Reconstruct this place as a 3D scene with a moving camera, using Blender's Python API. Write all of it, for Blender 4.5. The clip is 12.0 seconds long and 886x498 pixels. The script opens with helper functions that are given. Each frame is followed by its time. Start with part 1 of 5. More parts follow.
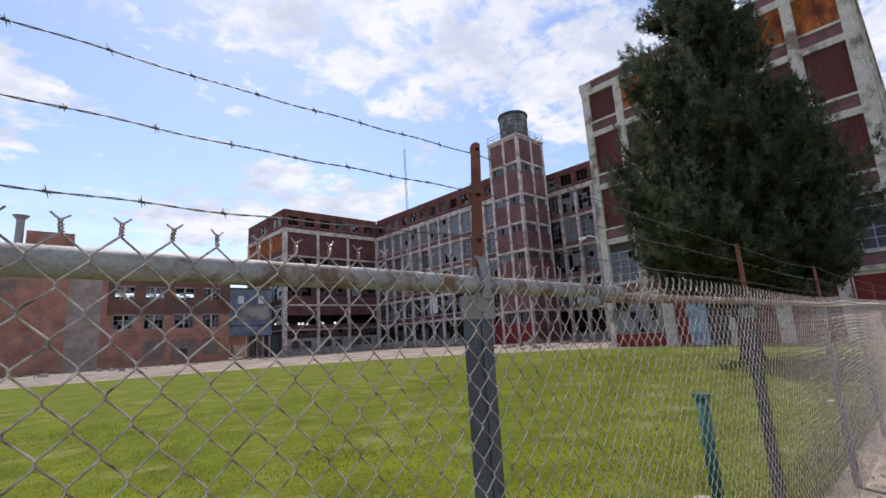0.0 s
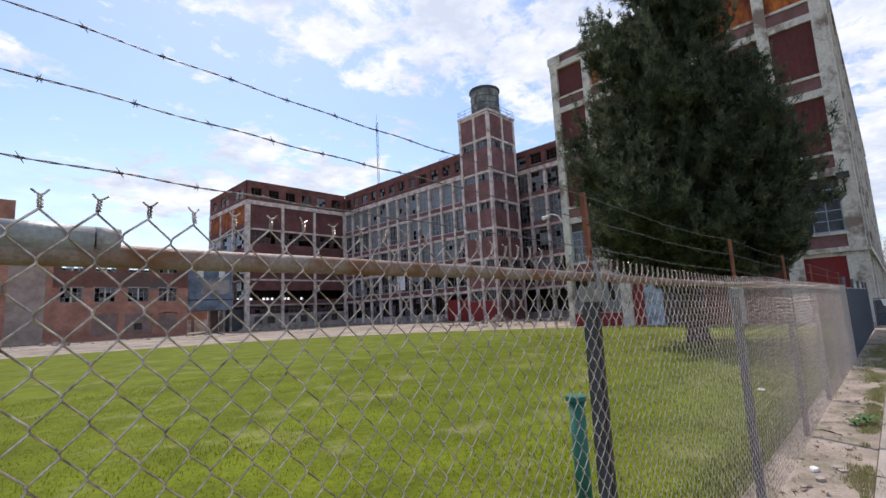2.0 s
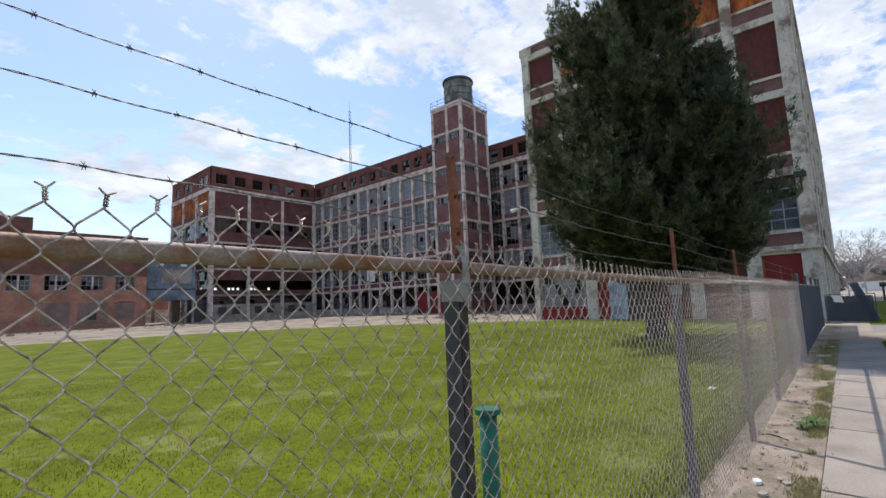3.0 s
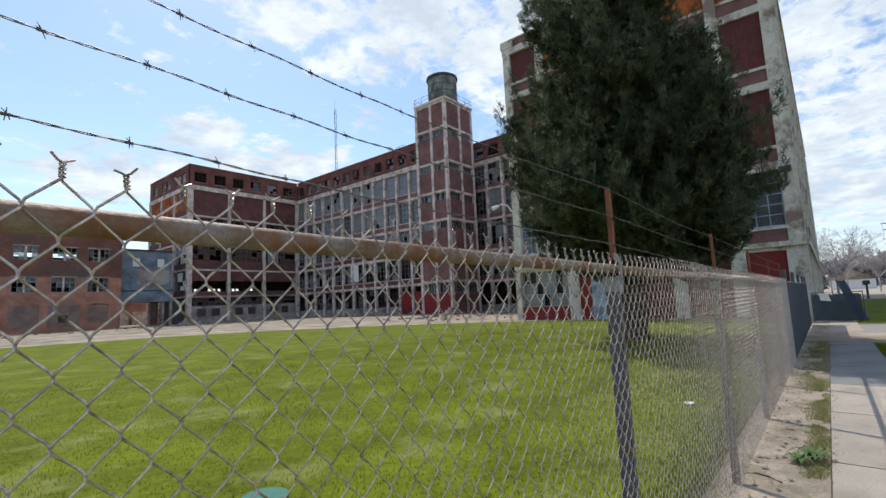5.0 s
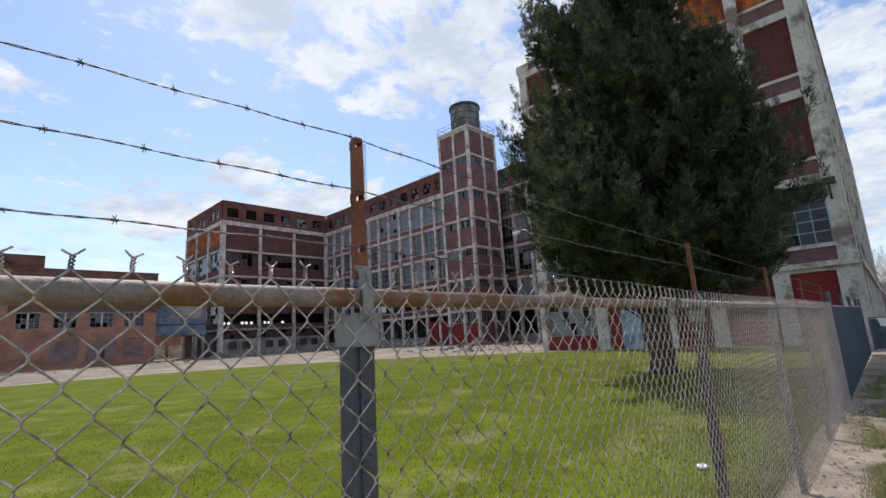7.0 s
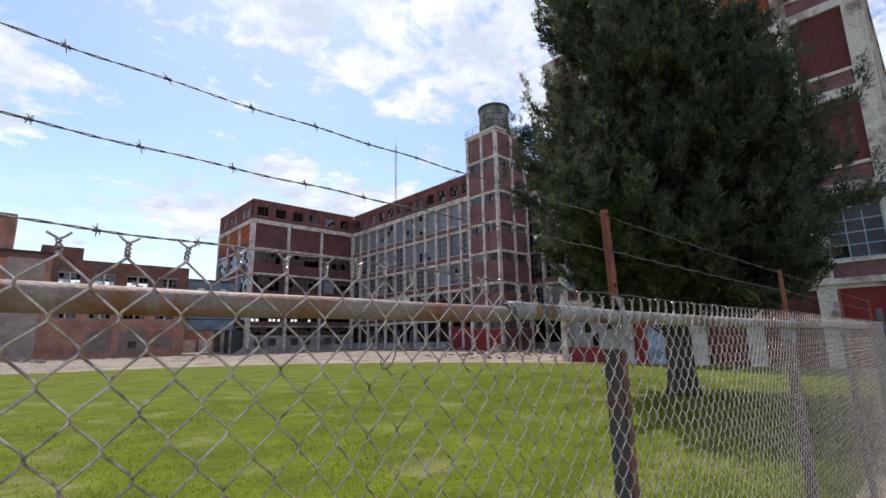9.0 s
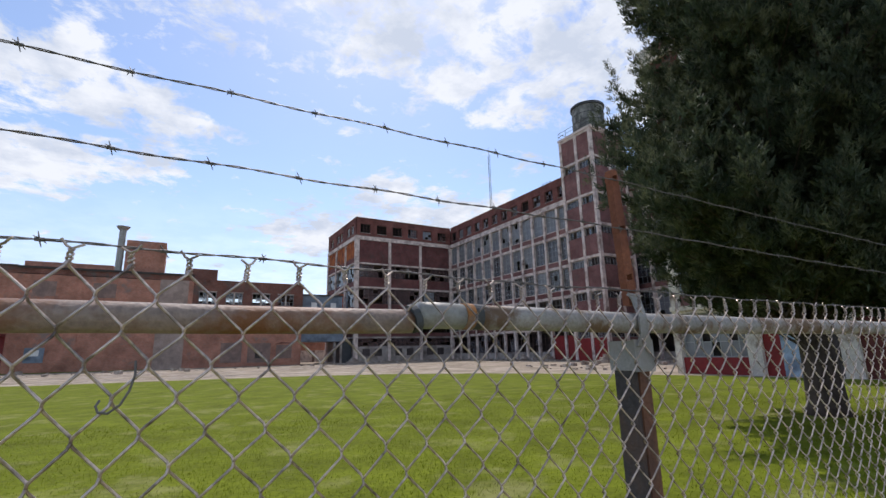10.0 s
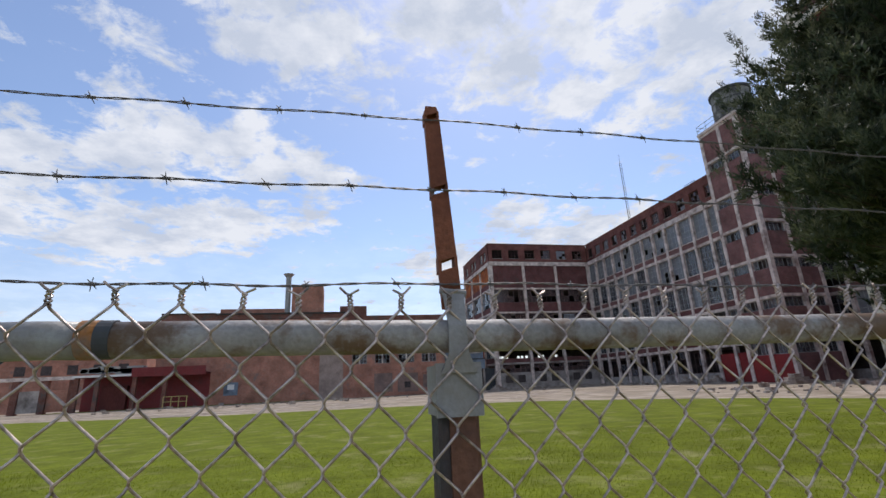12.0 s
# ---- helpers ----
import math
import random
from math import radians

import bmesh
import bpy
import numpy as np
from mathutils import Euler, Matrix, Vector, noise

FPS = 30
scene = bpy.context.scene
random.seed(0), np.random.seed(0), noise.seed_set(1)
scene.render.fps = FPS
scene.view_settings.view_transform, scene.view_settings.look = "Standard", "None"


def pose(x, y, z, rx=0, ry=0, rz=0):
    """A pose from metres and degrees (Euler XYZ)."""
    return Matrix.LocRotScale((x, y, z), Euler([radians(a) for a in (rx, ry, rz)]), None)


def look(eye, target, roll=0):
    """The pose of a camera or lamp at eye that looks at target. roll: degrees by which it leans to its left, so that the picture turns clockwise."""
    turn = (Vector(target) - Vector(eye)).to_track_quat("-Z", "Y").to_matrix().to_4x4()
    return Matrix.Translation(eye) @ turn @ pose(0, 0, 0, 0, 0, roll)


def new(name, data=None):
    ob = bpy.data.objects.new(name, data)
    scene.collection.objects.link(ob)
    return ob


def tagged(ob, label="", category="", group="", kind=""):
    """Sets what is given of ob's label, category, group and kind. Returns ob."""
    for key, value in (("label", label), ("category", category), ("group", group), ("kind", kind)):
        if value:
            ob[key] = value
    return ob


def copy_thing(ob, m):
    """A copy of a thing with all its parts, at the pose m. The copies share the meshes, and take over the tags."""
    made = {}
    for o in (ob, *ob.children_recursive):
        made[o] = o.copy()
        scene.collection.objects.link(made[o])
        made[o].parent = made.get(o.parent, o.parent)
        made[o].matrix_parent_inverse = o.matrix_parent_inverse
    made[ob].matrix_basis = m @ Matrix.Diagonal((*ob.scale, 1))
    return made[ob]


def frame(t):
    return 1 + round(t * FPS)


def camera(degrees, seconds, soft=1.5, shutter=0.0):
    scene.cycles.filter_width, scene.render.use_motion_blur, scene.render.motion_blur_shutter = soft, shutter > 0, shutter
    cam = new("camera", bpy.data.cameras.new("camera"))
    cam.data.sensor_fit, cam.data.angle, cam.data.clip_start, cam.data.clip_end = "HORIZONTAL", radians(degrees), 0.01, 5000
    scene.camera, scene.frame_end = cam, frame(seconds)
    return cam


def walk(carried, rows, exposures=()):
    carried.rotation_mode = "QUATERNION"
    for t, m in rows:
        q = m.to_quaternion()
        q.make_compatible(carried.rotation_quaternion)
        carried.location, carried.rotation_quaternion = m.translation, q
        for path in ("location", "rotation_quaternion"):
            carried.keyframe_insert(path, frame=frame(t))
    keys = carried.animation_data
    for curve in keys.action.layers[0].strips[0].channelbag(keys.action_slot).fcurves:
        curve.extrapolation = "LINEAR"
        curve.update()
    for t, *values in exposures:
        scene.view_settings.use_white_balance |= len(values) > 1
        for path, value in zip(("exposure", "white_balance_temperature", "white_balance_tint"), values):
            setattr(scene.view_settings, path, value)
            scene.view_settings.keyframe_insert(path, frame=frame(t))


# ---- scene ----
cam = camera(87.6, 12.0)
PATH = [
    (0, (-0.257, -0.768, 1.412), (1.08, 0.672, 1.786), -3.5),
    (0.5, (0.085, -0.835, 1.424), (1.378, 0.648, 1.78), -3.7),
    (1, (0.437, -0.747, 1.404), (1.786, 0.694, 1.728), -3.5),
    (1.5, (0.743, -0.742, 1.389), (2.173, 0.623, 1.691), -2.8),
    (2, (1.116, -0.809, 1.403), (2.539, 0.569, 1.675), -2.8),
    (2.5, (1.446, -0.731, 1.407), (2.963, 0.548, 1.655), -2.7),
    (3, (1.757, -0.798, 1.412), (3.260, 0.5, 1.645), -2.3),
    (5, (3.046, -0.647, 1.394), (4.578, 0.616, 1.626), -2.6),
    (5.5, (3.397, -0.658, 1.377), (4.969, 0.549, 1.648), -2.6),
    (6, (3.706, -0.7, 1.39), (5.236, 0.555, 1.682), -2.8),
    (6.5, (4.021, -0.652, 1.412), (5.525, 0.624, 1.746), -3.4),
    (7, (4.363, -0.729, 1.42), (5.792, 0.623, 1.783), -3.4),
    (9, (5.742, -0.669, 1.444), (7.071, 0.775, 1.829), -1.1),
    (9.5, (6.056, -0.67, 1.453), (7.224, 0.9, 1.867), -1.4),
    (10, (6.241, -0.626, 1.452), (7.223, 1.061, 1.886), -1.3),
    (10.5, (6.415, -0.579, 1.448), (7.48, 1.044, 1.927), -1.4),
    (11, (6.665, -0.672, 1.425), (7.747, 0.941, 1.901), -1.3),
    (11.5, (6.812, -0.645, 1.427), (7.615, 1.113, 1.94), -2.9),
    (12, (6.902, -0.57, 1.444), (7.338, 1.3, 2.002), -2.8),
]
EXPOSURES = ((0, 0.08, 6500, 18), (0.5, 0.09, 6500, 18), (1, 0.20, 6500, 18), (1.5, 0.24, 6500, 17), (2, 0.18, 6500, 17), (2.5, 0.17, 6500, 14), (3, 0.12, 6500, 13), (5, 0.13, 6500, 8),
             (5.5, 0.13, 6500, 7), (6, 0.03, 6500, 6), (6.5, 0.09, 6500, 8), (7, 0.02, 6500, 13), (9, 0.18, 6500, 15), (9.5, 0.14, 6500, 15), (10, 0.04, 6500, 15), (11, 0.09, 6500, 15),
             (11.5, 0.09, 6500, 16), (12, -0.12, 6500, 15))
walk(cam, [(t, look(eye, target, roll)) for t, eye, target, roll in PATH], EXPOSURES)

# ---- world, sun, exposure ----
SUN = Vector((0.46, 1.07, 1.75)).normalized()
world = bpy.data.worlds.new("world")
scene.world = world
world.use_nodes = True
wn, wl = world.node_tree.nodes, world.node_tree.links
wn.clear()


def wnode(kind, **kw):
    n = wn.new(kind)
    for k, v in kw.items():
        n.inputs[k].default_value = v
    return n


w_out = wnode("ShaderNodeOutputWorld")
w_bg = wnode("ShaderNodeBackground", Strength=0.17)
w_sky = wn.new("ShaderNodeTexSky")
w_sky.sky_type = "NISHITA"
w_sky.sun_disc = False
w_sky.sun_elevation = math.asin(SUN.z)
w_sky.sun_rotation = math.atan2(SUN.x, SUN.y)
w_sky.air_density, w_sky.dust_density, w_sky.ozone_density = 1.0, 0.45, 2.4
w_tc = wn.new("ShaderNodeTexCoord")
w_sep = wn.new("ShaderNodeSeparateXYZ")
w_z = wn.new("ShaderNodeMath")
w_z.operation = "MAXIMUM"
w_z.inputs[1].default_value = 0.0
w_z2 = wn.new("ShaderNodeMath")
w_z2.operation = "ADD"
w_z2.inputs[1].default_value = 0.16
w_dx, w_dy = wn.new("ShaderNodeMath"), wn.new("ShaderNodeMath")
w_dx.operation = w_dy.operation = "DIVIDE"
w_cmb = wn.new("ShaderNodeCombineXYZ")
w_cmb.inputs[2].default_value = 3.1
w_big = wnode("ShaderNodeTexNoise", Scale=1.6, Detail=3.0, Roughness=0.5)
w_sml = wnode("ShaderNodeTexNoise", Scale=8.5, Detail=10.0, Roughness=0.64, Distortion=0.25)
w_mix = wn.new("ShaderNodeMath")
w_mix.operation = "MULTIPLY_ADD"
w_mix.inputs[1].default_value = 0.95
w_ramp = wn.new("ShaderNodeValToRGB")
w_ramp.color_ramp.elements[0].position = 0.735
w_ramp.color_ramp.elements[0].color = (0, 0, 0, 1)
w_ramp.color_ramp.elements[1].position = 0.875
w_ramp.color_ramp.elements[1].color = (1, 1, 1, 1)
w_hz = wn.new("ShaderNodeMapRange")
w_hz.inputs[1].default_value, w_hz.inputs[2].default_value = 0.02, 0.32
w_hz.inputs[3].default_value, w_hz.inputs[4].default_value = 0.68, 0.02
w_max = wn.new("ShaderNodeMath")
w_max.operation = "MAXIMUM"
w_col = wn.new("ShaderNodeMix")
w_col.data_type = "RGBA"
w_shade = wn.new("ShaderNodeMix")
w_shade.data_type = "RGBA"
w_shade.inputs[6].default_value, w_shade.inputs[7].default_value = (3.5, 4.0, 4.7, 1), (5.05, 5.4, 5.75, 1)
w_tex = wnode("ShaderNodeTexNoise", Scale=5.0, Detail=8.0, Roughness=0.6)
w_texr = wn.new("ShaderNodeMapRange")
w_texr.inputs[1].default_value, w_texr.inputs[2].default_value = 0.38, 0.60
wl.new(w_cmb.outputs[0], w_tex.inputs["Vector"])
wl.new(w_tex.outputs["Fac"], w_texr.inputs[0])
wl.new(w_texr.outputs[0], w_shade.inputs[0])
wl.new(w_shade.outputs[2], w_col.inputs[7])
wl.new(w_tc.outputs["Generated"], w_sep.inputs[0])
wl.new(w_sep.outputs[2], w_z.inputs[0])
wl.new(w_z.outputs[0], w_z2.inputs[0])
wl.new(w_sep.outputs[0], w_dx.inputs[0])
wl.new(w_z2.outputs[0], w_dx.inputs[1])
wl.new(w_sep.outputs[1], w_dy.inputs[0])
wl.new(w_z2.outputs[0], w_dy.inputs[1])
wl.new(w_dx.outputs[0], w_cmb.inputs[0])
wl.new(w_dy.outputs[0], w_cmb.inputs[1])
wl.new(w_cmb.outputs[0], w_big.inputs["Vector"])
wl.new(w_cmb.outputs[0], w_sml.inputs["Vector"])
wl.new(w_sml.outputs["Fac"], w_mix.inputs[0])
# cloud banks: places on the sky's plane, radius
BANKS = ((0.82, 0.70, 0.40), (1.18, 0.66, 0.34), (0.66, 1.05, 0.14), (0.90, 0.99, 0.20), (1.42, 0.84, 0.18), (0.42, 0.98, 0.13), (-0.11, 0.94, 0.18), (0.26, 0.84, 0.16),
         (-0.06, 1.53, 0.17), (-0.30, 1.49, 0.24), (-0.56, 1.44, 0.28), (-0.90, 1.48, 0.26), (-0.17, 1.85, 0.20), (-0.50, 1.94, 0.30), (-0.90, 1.95, 0.42), (-1.15, 1.72, 0.34),
         (1.10, 1.90, 0.34), (0.65, 2.35, 0.36), (0.72, 1.76, 0.20), (-1.6, 0.4, 0.6), (0.2, -1.2, 0.9), (-1.0, -0.6, 0.4), (2.9, 0.4, 0.3), (2.6, -0.45, 1.5), (1.66, -0.06, 0.26))
bank = None
for bx, by, br_ in BANKS:
    dist = wn.new("ShaderNodeVectorMath")
    dist.operation = "DISTANCE"
    dist.inputs[1].default_value = (bx, by, 3.1)
    wl.new(w_cmb.outputs[0], dist.inputs[0])
    mr_ = wn.new("ShaderNodeMapRange")
    mr_.interpolation_type = "SMOOTHSTEP"
    mr_.inputs[1].default_value, mr_.inputs[2].default_value = br_ * 1.35, br_ * 0.2
    wl.new(dist.outputs["Value"], mr_.inputs[0])
    if bank is None:
        bank = mr_.outputs[0]
    else:
        mx_ = wn.new("ShaderNodeMath")
        mx_.operation = "MAXIMUM"
        wl.new(bank, mx_.inputs[0])
        wl.new(mr_.outputs[0], mx_.inputs[1])
        bank = mx_.outputs[0]
w_lvl = wn.new("ShaderNodeMath")
w_lvl.operation = "MULTIPLY_ADD"
w_lvl.inputs[1].default_value = 0.25
w_lvl.inputs[2].default_value = 0.082
wl.new(w_big.outputs["Fac"], w_lvl.inputs[0])
w_sum = wn.new("ShaderNodeMath")
w_sum.operation = "MULTIPLY_ADD"
w_sum.inputs[1].default_value = 0.25
wl.new(bank, w_sum.inputs[0])
wl.new(w_lvl.outputs[0], w_sum.inputs[2])
wl.new(w_sum.outputs[0], w_mix.inputs[2])
wl.new(w_mix.outputs[0], w_ramp.inputs[0])
wl.new(w_sep.outputs[2], w_hz.inputs[0])
wl.new(w_ramp.outputs[0], w_max.inputs[0])
wl.new(w_hz.outputs[0], w_max.inputs[1])
wl.new(w_max.outputs[0], w_col.inputs[0])
wl.new(w_sky.outputs[0], w_col.inputs[6])
wl.new(w_col.outputs[2], w_bg.inputs[0])
wl.new(w_bg.outputs[0], w_out.inputs[0])

sun = new("sun", bpy.data.lights.new("sun", "SUN"))
sun.data.energy, sun.data.angle, sun.data.color = 3.4, radians(0.5), (1.0, 0.95, 0.88)
sun.matrix_world = Matrix.Translation((0, 0, 60)) @ SUN.to_track_quat("Z", "Y").to_matrix().to_4x4()


# ---- materials ----
def material(name, colour, rough=0.85, metal=0.0, vary=0.25, scale=3.0, fine=40.0, bump=0.3, stain=None, stain_at=0.6,
             stain_scale=0.8, stain_soft=0.12, random_tint=0.0, spec=0.3, stretch=(1, 1, 1)):
    """A rough surface with grain at two scales and, if asked, stains of a second colour."""
    m = bpy.data.materials.new(name)
    m.use_nodes = True
    n, l = m.node_tree.nodes, m.node_tree.links
    b = n["Principled BSDF"]
    b.inputs["Roughness"].default_value = rough
    b.inputs["Metallic"].default_value = metal
    b.inputs["Specular IOR Level"].default_value = spec
    geo = n.new("ShaderNodeNewGeometry")
    mp = n.new("ShaderNodeMapping")
    mp.inputs["Scale"].default_value = stretch
    l.new(geo.outputs["Position"], mp.inputs[0])
    a, f = n.new("ShaderNodeTexNoise"), n.new("ShaderNodeTexNoise")
    a.inputs["Scale"].default_value, a.inputs["Detail"].default_value = scale, 5
    f.inputs["Scale"].default_value, f.inputs["Detail"].default_value = fine, 4
    for t in (a, f):
        l.new(mp.outputs[0], t.inputs["Vector"])
    add = n.new("ShaderNodeMath")
    add.operation = "ADD"
    l.new(a.outputs["Fac"], add.inputs[0])
    l.new(f.outputs["Fac"], add.inputs[1])
    mr = n.new("ShaderNodeMapRange")
    mr.inputs[1].default_value, mr.inputs[2].default_value = 0.7, 1.3
    mr.inputs[3].default_value, mr.inputs[4].default_value = 1 - vary, 1 + vary
    l.new(add.outputs[0], mr.inputs[0])
    mul = n.new("ShaderNodeVectorMath")
    mul.operation = "SCALE"
    mul.inputs[0].default_value = colour
    l.new(mr.outputs[0], mul.inputs["Scale"])
    out = mul.outputs[0]
    if random_tint:
        oi = n.new("ShaderNodeObjectInfo")
        r = n.new("ShaderNodeMapRange")
        r.inputs[3].default_value, r.inputs[4].default_value = 1 - random_tint, 1 + random_tint
        l.new(oi.outputs["Random"], r.inputs[0])
        s = n.new("ShaderNodeVectorMath")
        s.operation = "SCALE"
        l.new(out, s.inputs[0])
        l.new(r.outputs[0], s.inputs["Scale"])
        out = s.outputs[0]
    if stain:
        st = n.new("ShaderNodeTexNoise")
        st.inputs["Scale"].default_value, st.inputs["Detail"].default_value = stain_scale, 7
        st.inputs["Roughness"].default_value = 0.65
        l.new(mp.outputs[0], st.inputs["Vector"])
        sr = n.new("ShaderNodeMapRange")
        sr.inputs[1].default_value, sr.inputs[2].default_value = stain_at - stain_soft, stain_at + stain_soft
        l.new(st.outputs["Fac"], sr.inputs[0])
        mx = n.new("ShaderNodeMix")
        mx.data_type = "RGBA"
        mx.inputs[7].default_value = (*stain, 1)
        l.new(sr.outputs[0], mx.inputs[0])
        l.new(out, mx.inputs[6])
        out = mx.outputs[2]
    l.new(out, b.inputs["Base Color"])
    if bump:
        bp = n.new("ShaderNodeBump")
        bp.inputs["Strength"].default_value, bp.inputs["Distance"].default_value = bump, 0.01
        l.new(f.outputs["Fac"], bp.inputs["Height"])
        l.new(bp.outputs[0], b.inputs["Normal"])
    return m


def brick_material(name, one, two, mortar, patch=None, patch_at=0.62):
    """Brickwork, with courses of real size on any upright wall along x or y."""
    m = bpy.data.materials.new(name)
    m.use_nodes = True
    n, l = m.node_tree.nodes, m.node_tree.links
    b = n["Principled BSDF"]
    b.inputs["Roughness"].default_value = 0.92
    b.inputs["Specular IOR Level"].default_value = 0.2
    geo, sp, cb, ad = (n.new("ShaderNode" + k) for k in ("NewGeometry", "SeparateXYZ", "CombineXYZ", "Math"))
    l.new(geo.outputs["Position"], sp.inputs[0])
    l.new(sp.outputs[0], ad.inputs[0])
    l.new(sp.outputs[1], ad.inputs[1])
    l.new(ad.outputs[0], cb.inputs[0])
    l.new(sp.outputs[2], cb.inputs[1])
    br = n.new("ShaderNodeTexBrick")
    br.inputs["Color1"].default_value, br.inputs["Color2"].default_value = (*one, 1), (*two, 1)
    br.inputs["Mortar"].default_value = (*mortar, 1)
    br.inputs["Scale"].default_value = 1.0
    br.inputs["Brick Width"].default_value, br.inputs["Row Height"].default_value = 0.215, 0.075
    br.inputs["Mortar Size"].default_value = 0.008
    l.new(cb.outputs[0], br.inputs["Vector"])
    big = n.new("ShaderNodeTexNoise")
    big.inputs["Scale"].default_value, big.inputs["Detail"].default_value = 0.6, 8
    big.inputs["Roughness"].default_value = 0.7
    l.new(geo.outputs["Position"], big.inputs["Vector"])
    mr = n.new("ShaderNodeMapRange")
    mr.inputs[1].default_value, mr.inputs[2].default_value = 0.3, 0.7
    mr.inputs[3].default_value, mr.inputs[4].default_value = 0.6, 1.4
    l.new(big.outputs["Fac"], mr.inputs[0])
    s = n.new("ShaderNodeVectorMath")
    s.operation = "SCALE"
    l.new(br.outputs["Color"], s.inputs[0])
    l.new(mr.outputs[0], s.inputs["Scale"])
    out = s.outputs[0]
    if patch:
        st = n.new("ShaderNodeTexNoise")
        st.inputs["Scale"].default_value, st.inputs["Detail"].default_value = 0.35, 9
        st.inputs["Roughness"].default_value = 0.7
        l.new(geo.outputs["Position"], st.inputs["Vector"])
        sr = n.new("ShaderNodeMapRange")
        sr.inputs[1].default_value, sr.inputs[2].default_value = patch_at - 0.04, patch_at + 0.05
        l.new(st.outputs["Fac"], sr.inputs[0])
        mx = n.new("ShaderNodeMix")
        mx.data_type = "RGBA"
        mx.inputs[7].default_value = (*patch, 1)
        l.new(sr.outputs[0], mx.inputs[0])
        l.new(out, mx.inputs[6])
        out = mx.outputs[2]
    l.new(out, b.inputs["Base Color"])
    bp = n.new("ShaderNodeBump")
    bp.inputs["Strength"].default_value, bp.inputs["Distance"].default_value = 0.5, 0.02
    bp.invert = True
    l.new(br.outputs["Fac"], bp.inputs["Height"])
    l.new(bp.outputs[0], b.inputs["Normal"])
    return m


def glass_material(name, tint, clear):
    """Dirty pane: part see-through, part dust, with its gloss by Fresnel."""
    m = bpy.data.materials.new(name)
    m.use_nodes = True
    n, l = m.node_tree.nodes, m.node_tree.links
    n.clear()
    out, mix, mix2 = n.new("ShaderNodeOutputMaterial"), n.new("ShaderNodeMixShader"), n.new("ShaderNodeMixShader")
    tr, df, gl, fr = (n.new("ShaderNode" + k) for k in ("BsdfTransparent", "BsdfDiffuse", "BsdfGlossy", "Fresnel"))
    ns, geo = n.new("ShaderNodeTexNoise"), n.new("ShaderNodeNewGeometry")
    ns.inputs["Scale"].default_value, ns.inputs["Detail"].default_value = 1.2, 5
    l.new(geo.outputs["Position"], ns.inputs["Vector"])
    mr = n.new("ShaderNodeMapRange")
    mr.inputs[1].default_value, mr.inputs[2].default_value = 0.3, 0.7
    mr.inputs[3].default_value, mr.inputs[4].default_value = clear, clear * 0.35
    l.new(ns.outputs["Fac"], mr.inputs[0])
    inv = n.new("ShaderNodeMath")
    inv.operation = "SUBTRACT"
    inv.inputs[0].default_value = 1.0
    l.new(mr.outputs[0], inv.inputs[1])
    df.inputs[0].default_value = (*tint, 1)
    gl.inputs["Roughness"].default_value = 0.12
    fr.inputs[0].default_value = 1.5
    l.new(inv.outputs[0], mix.inputs[0])
    l.new(tr.outputs[0], mix.inputs[1])
    l.new(df.outputs[0], mix.inputs[2])
    l.new(fr.outputs[0], mix2.inputs[0])
    l.new(mix.outputs[0], mix2.inputs[1])
    l.new(gl.outputs[0], mix2.inputs[2])
    l.new(mix2.outputs[0], out.inputs[0])
    return m


def leafy(m, share):
    """Lets part of the light through thin leaves."""
    n, l = m.node_tree.nodes, m.node_tree.links
    p, out = n["Principled BSDF"], n["Material Output"]
    tr, mix = n.new("ShaderNodeBsdfTranslucent"), n.new("ShaderNodeMixShader")
    mix.inputs[0].default_value = share
    l.new(p.inputs["Base Color"].links[0].from_socket, tr.inputs[0])
    l.new(p.outputs[0], mix.inputs[1])
    l.new(tr.outputs[0], mix.inputs[2])
    l.new(mix.outputs[0], out.inputs[0])
    return m


M_BRICK = brick_material("dark_red_brick", (0.175, 0.066, 0.062), (0.14, 0.052, 0.050), (0.14, 0.09, 0.085), (0.12, 0.075, 0.068), 0.62)
M_BRICK_TOWER = brick_material("brown_red_brick", (0.23, 0.108, 0.102), (0.19, 0.088, 0.083), (0.20, 0.135, 0.125), (0.15, 0.10, 0.09), 0.62)
M_BRICK_TOP = brick_material("parapet_brick", (0.20, 0.072, 0.060), (0.16, 0.058, 0.05), (0.2, 0.11, 0.09), (0.10, 0.04, 0.04), 0.6)
M_BRICK_LEFT = brick_material("orange_brick", (0.44, 0.205, 0.145), (0.37, 0.165, 0.115), (0.36, 0.22, 0.17), (0.26, 0.19, 0.165), 0.60)
M_BRICK_OLD = brick_material("sooty_brick", (0.22, 0.085, 0.06), (0.15, 0.065, 0.05), (0.2, 0.14, 0.12), (0.12, 0.1, 0.09), 0.58)
M_CONC = material("worn_white_paint", (0.70, 0.60, 0.54), 0.9, vary=0.22, scale=1.5, fine=12, stain=(0.24, 0.17, 0.145), stain_at=0.57, stain_scale=1.1)
M_CONC_DIRTY = material("dirty_render", (0.40, 0.36, 0.33), 0.92, vary=0.25, scale=0.8, fine=9, stain=(0.13, 0.11, 0.10), stain_at=0.56, stain_scale=0.5)
M_CONC_TALL = material("flaking_cream_render", (0.62, 0.56, 0.48), 0.92, vary=0.22, scale=1.4, fine=10, stain=(0.26, 0.19, 0.15), stain_at=0.57, stain_scale=0.9, stain_soft=0.06)
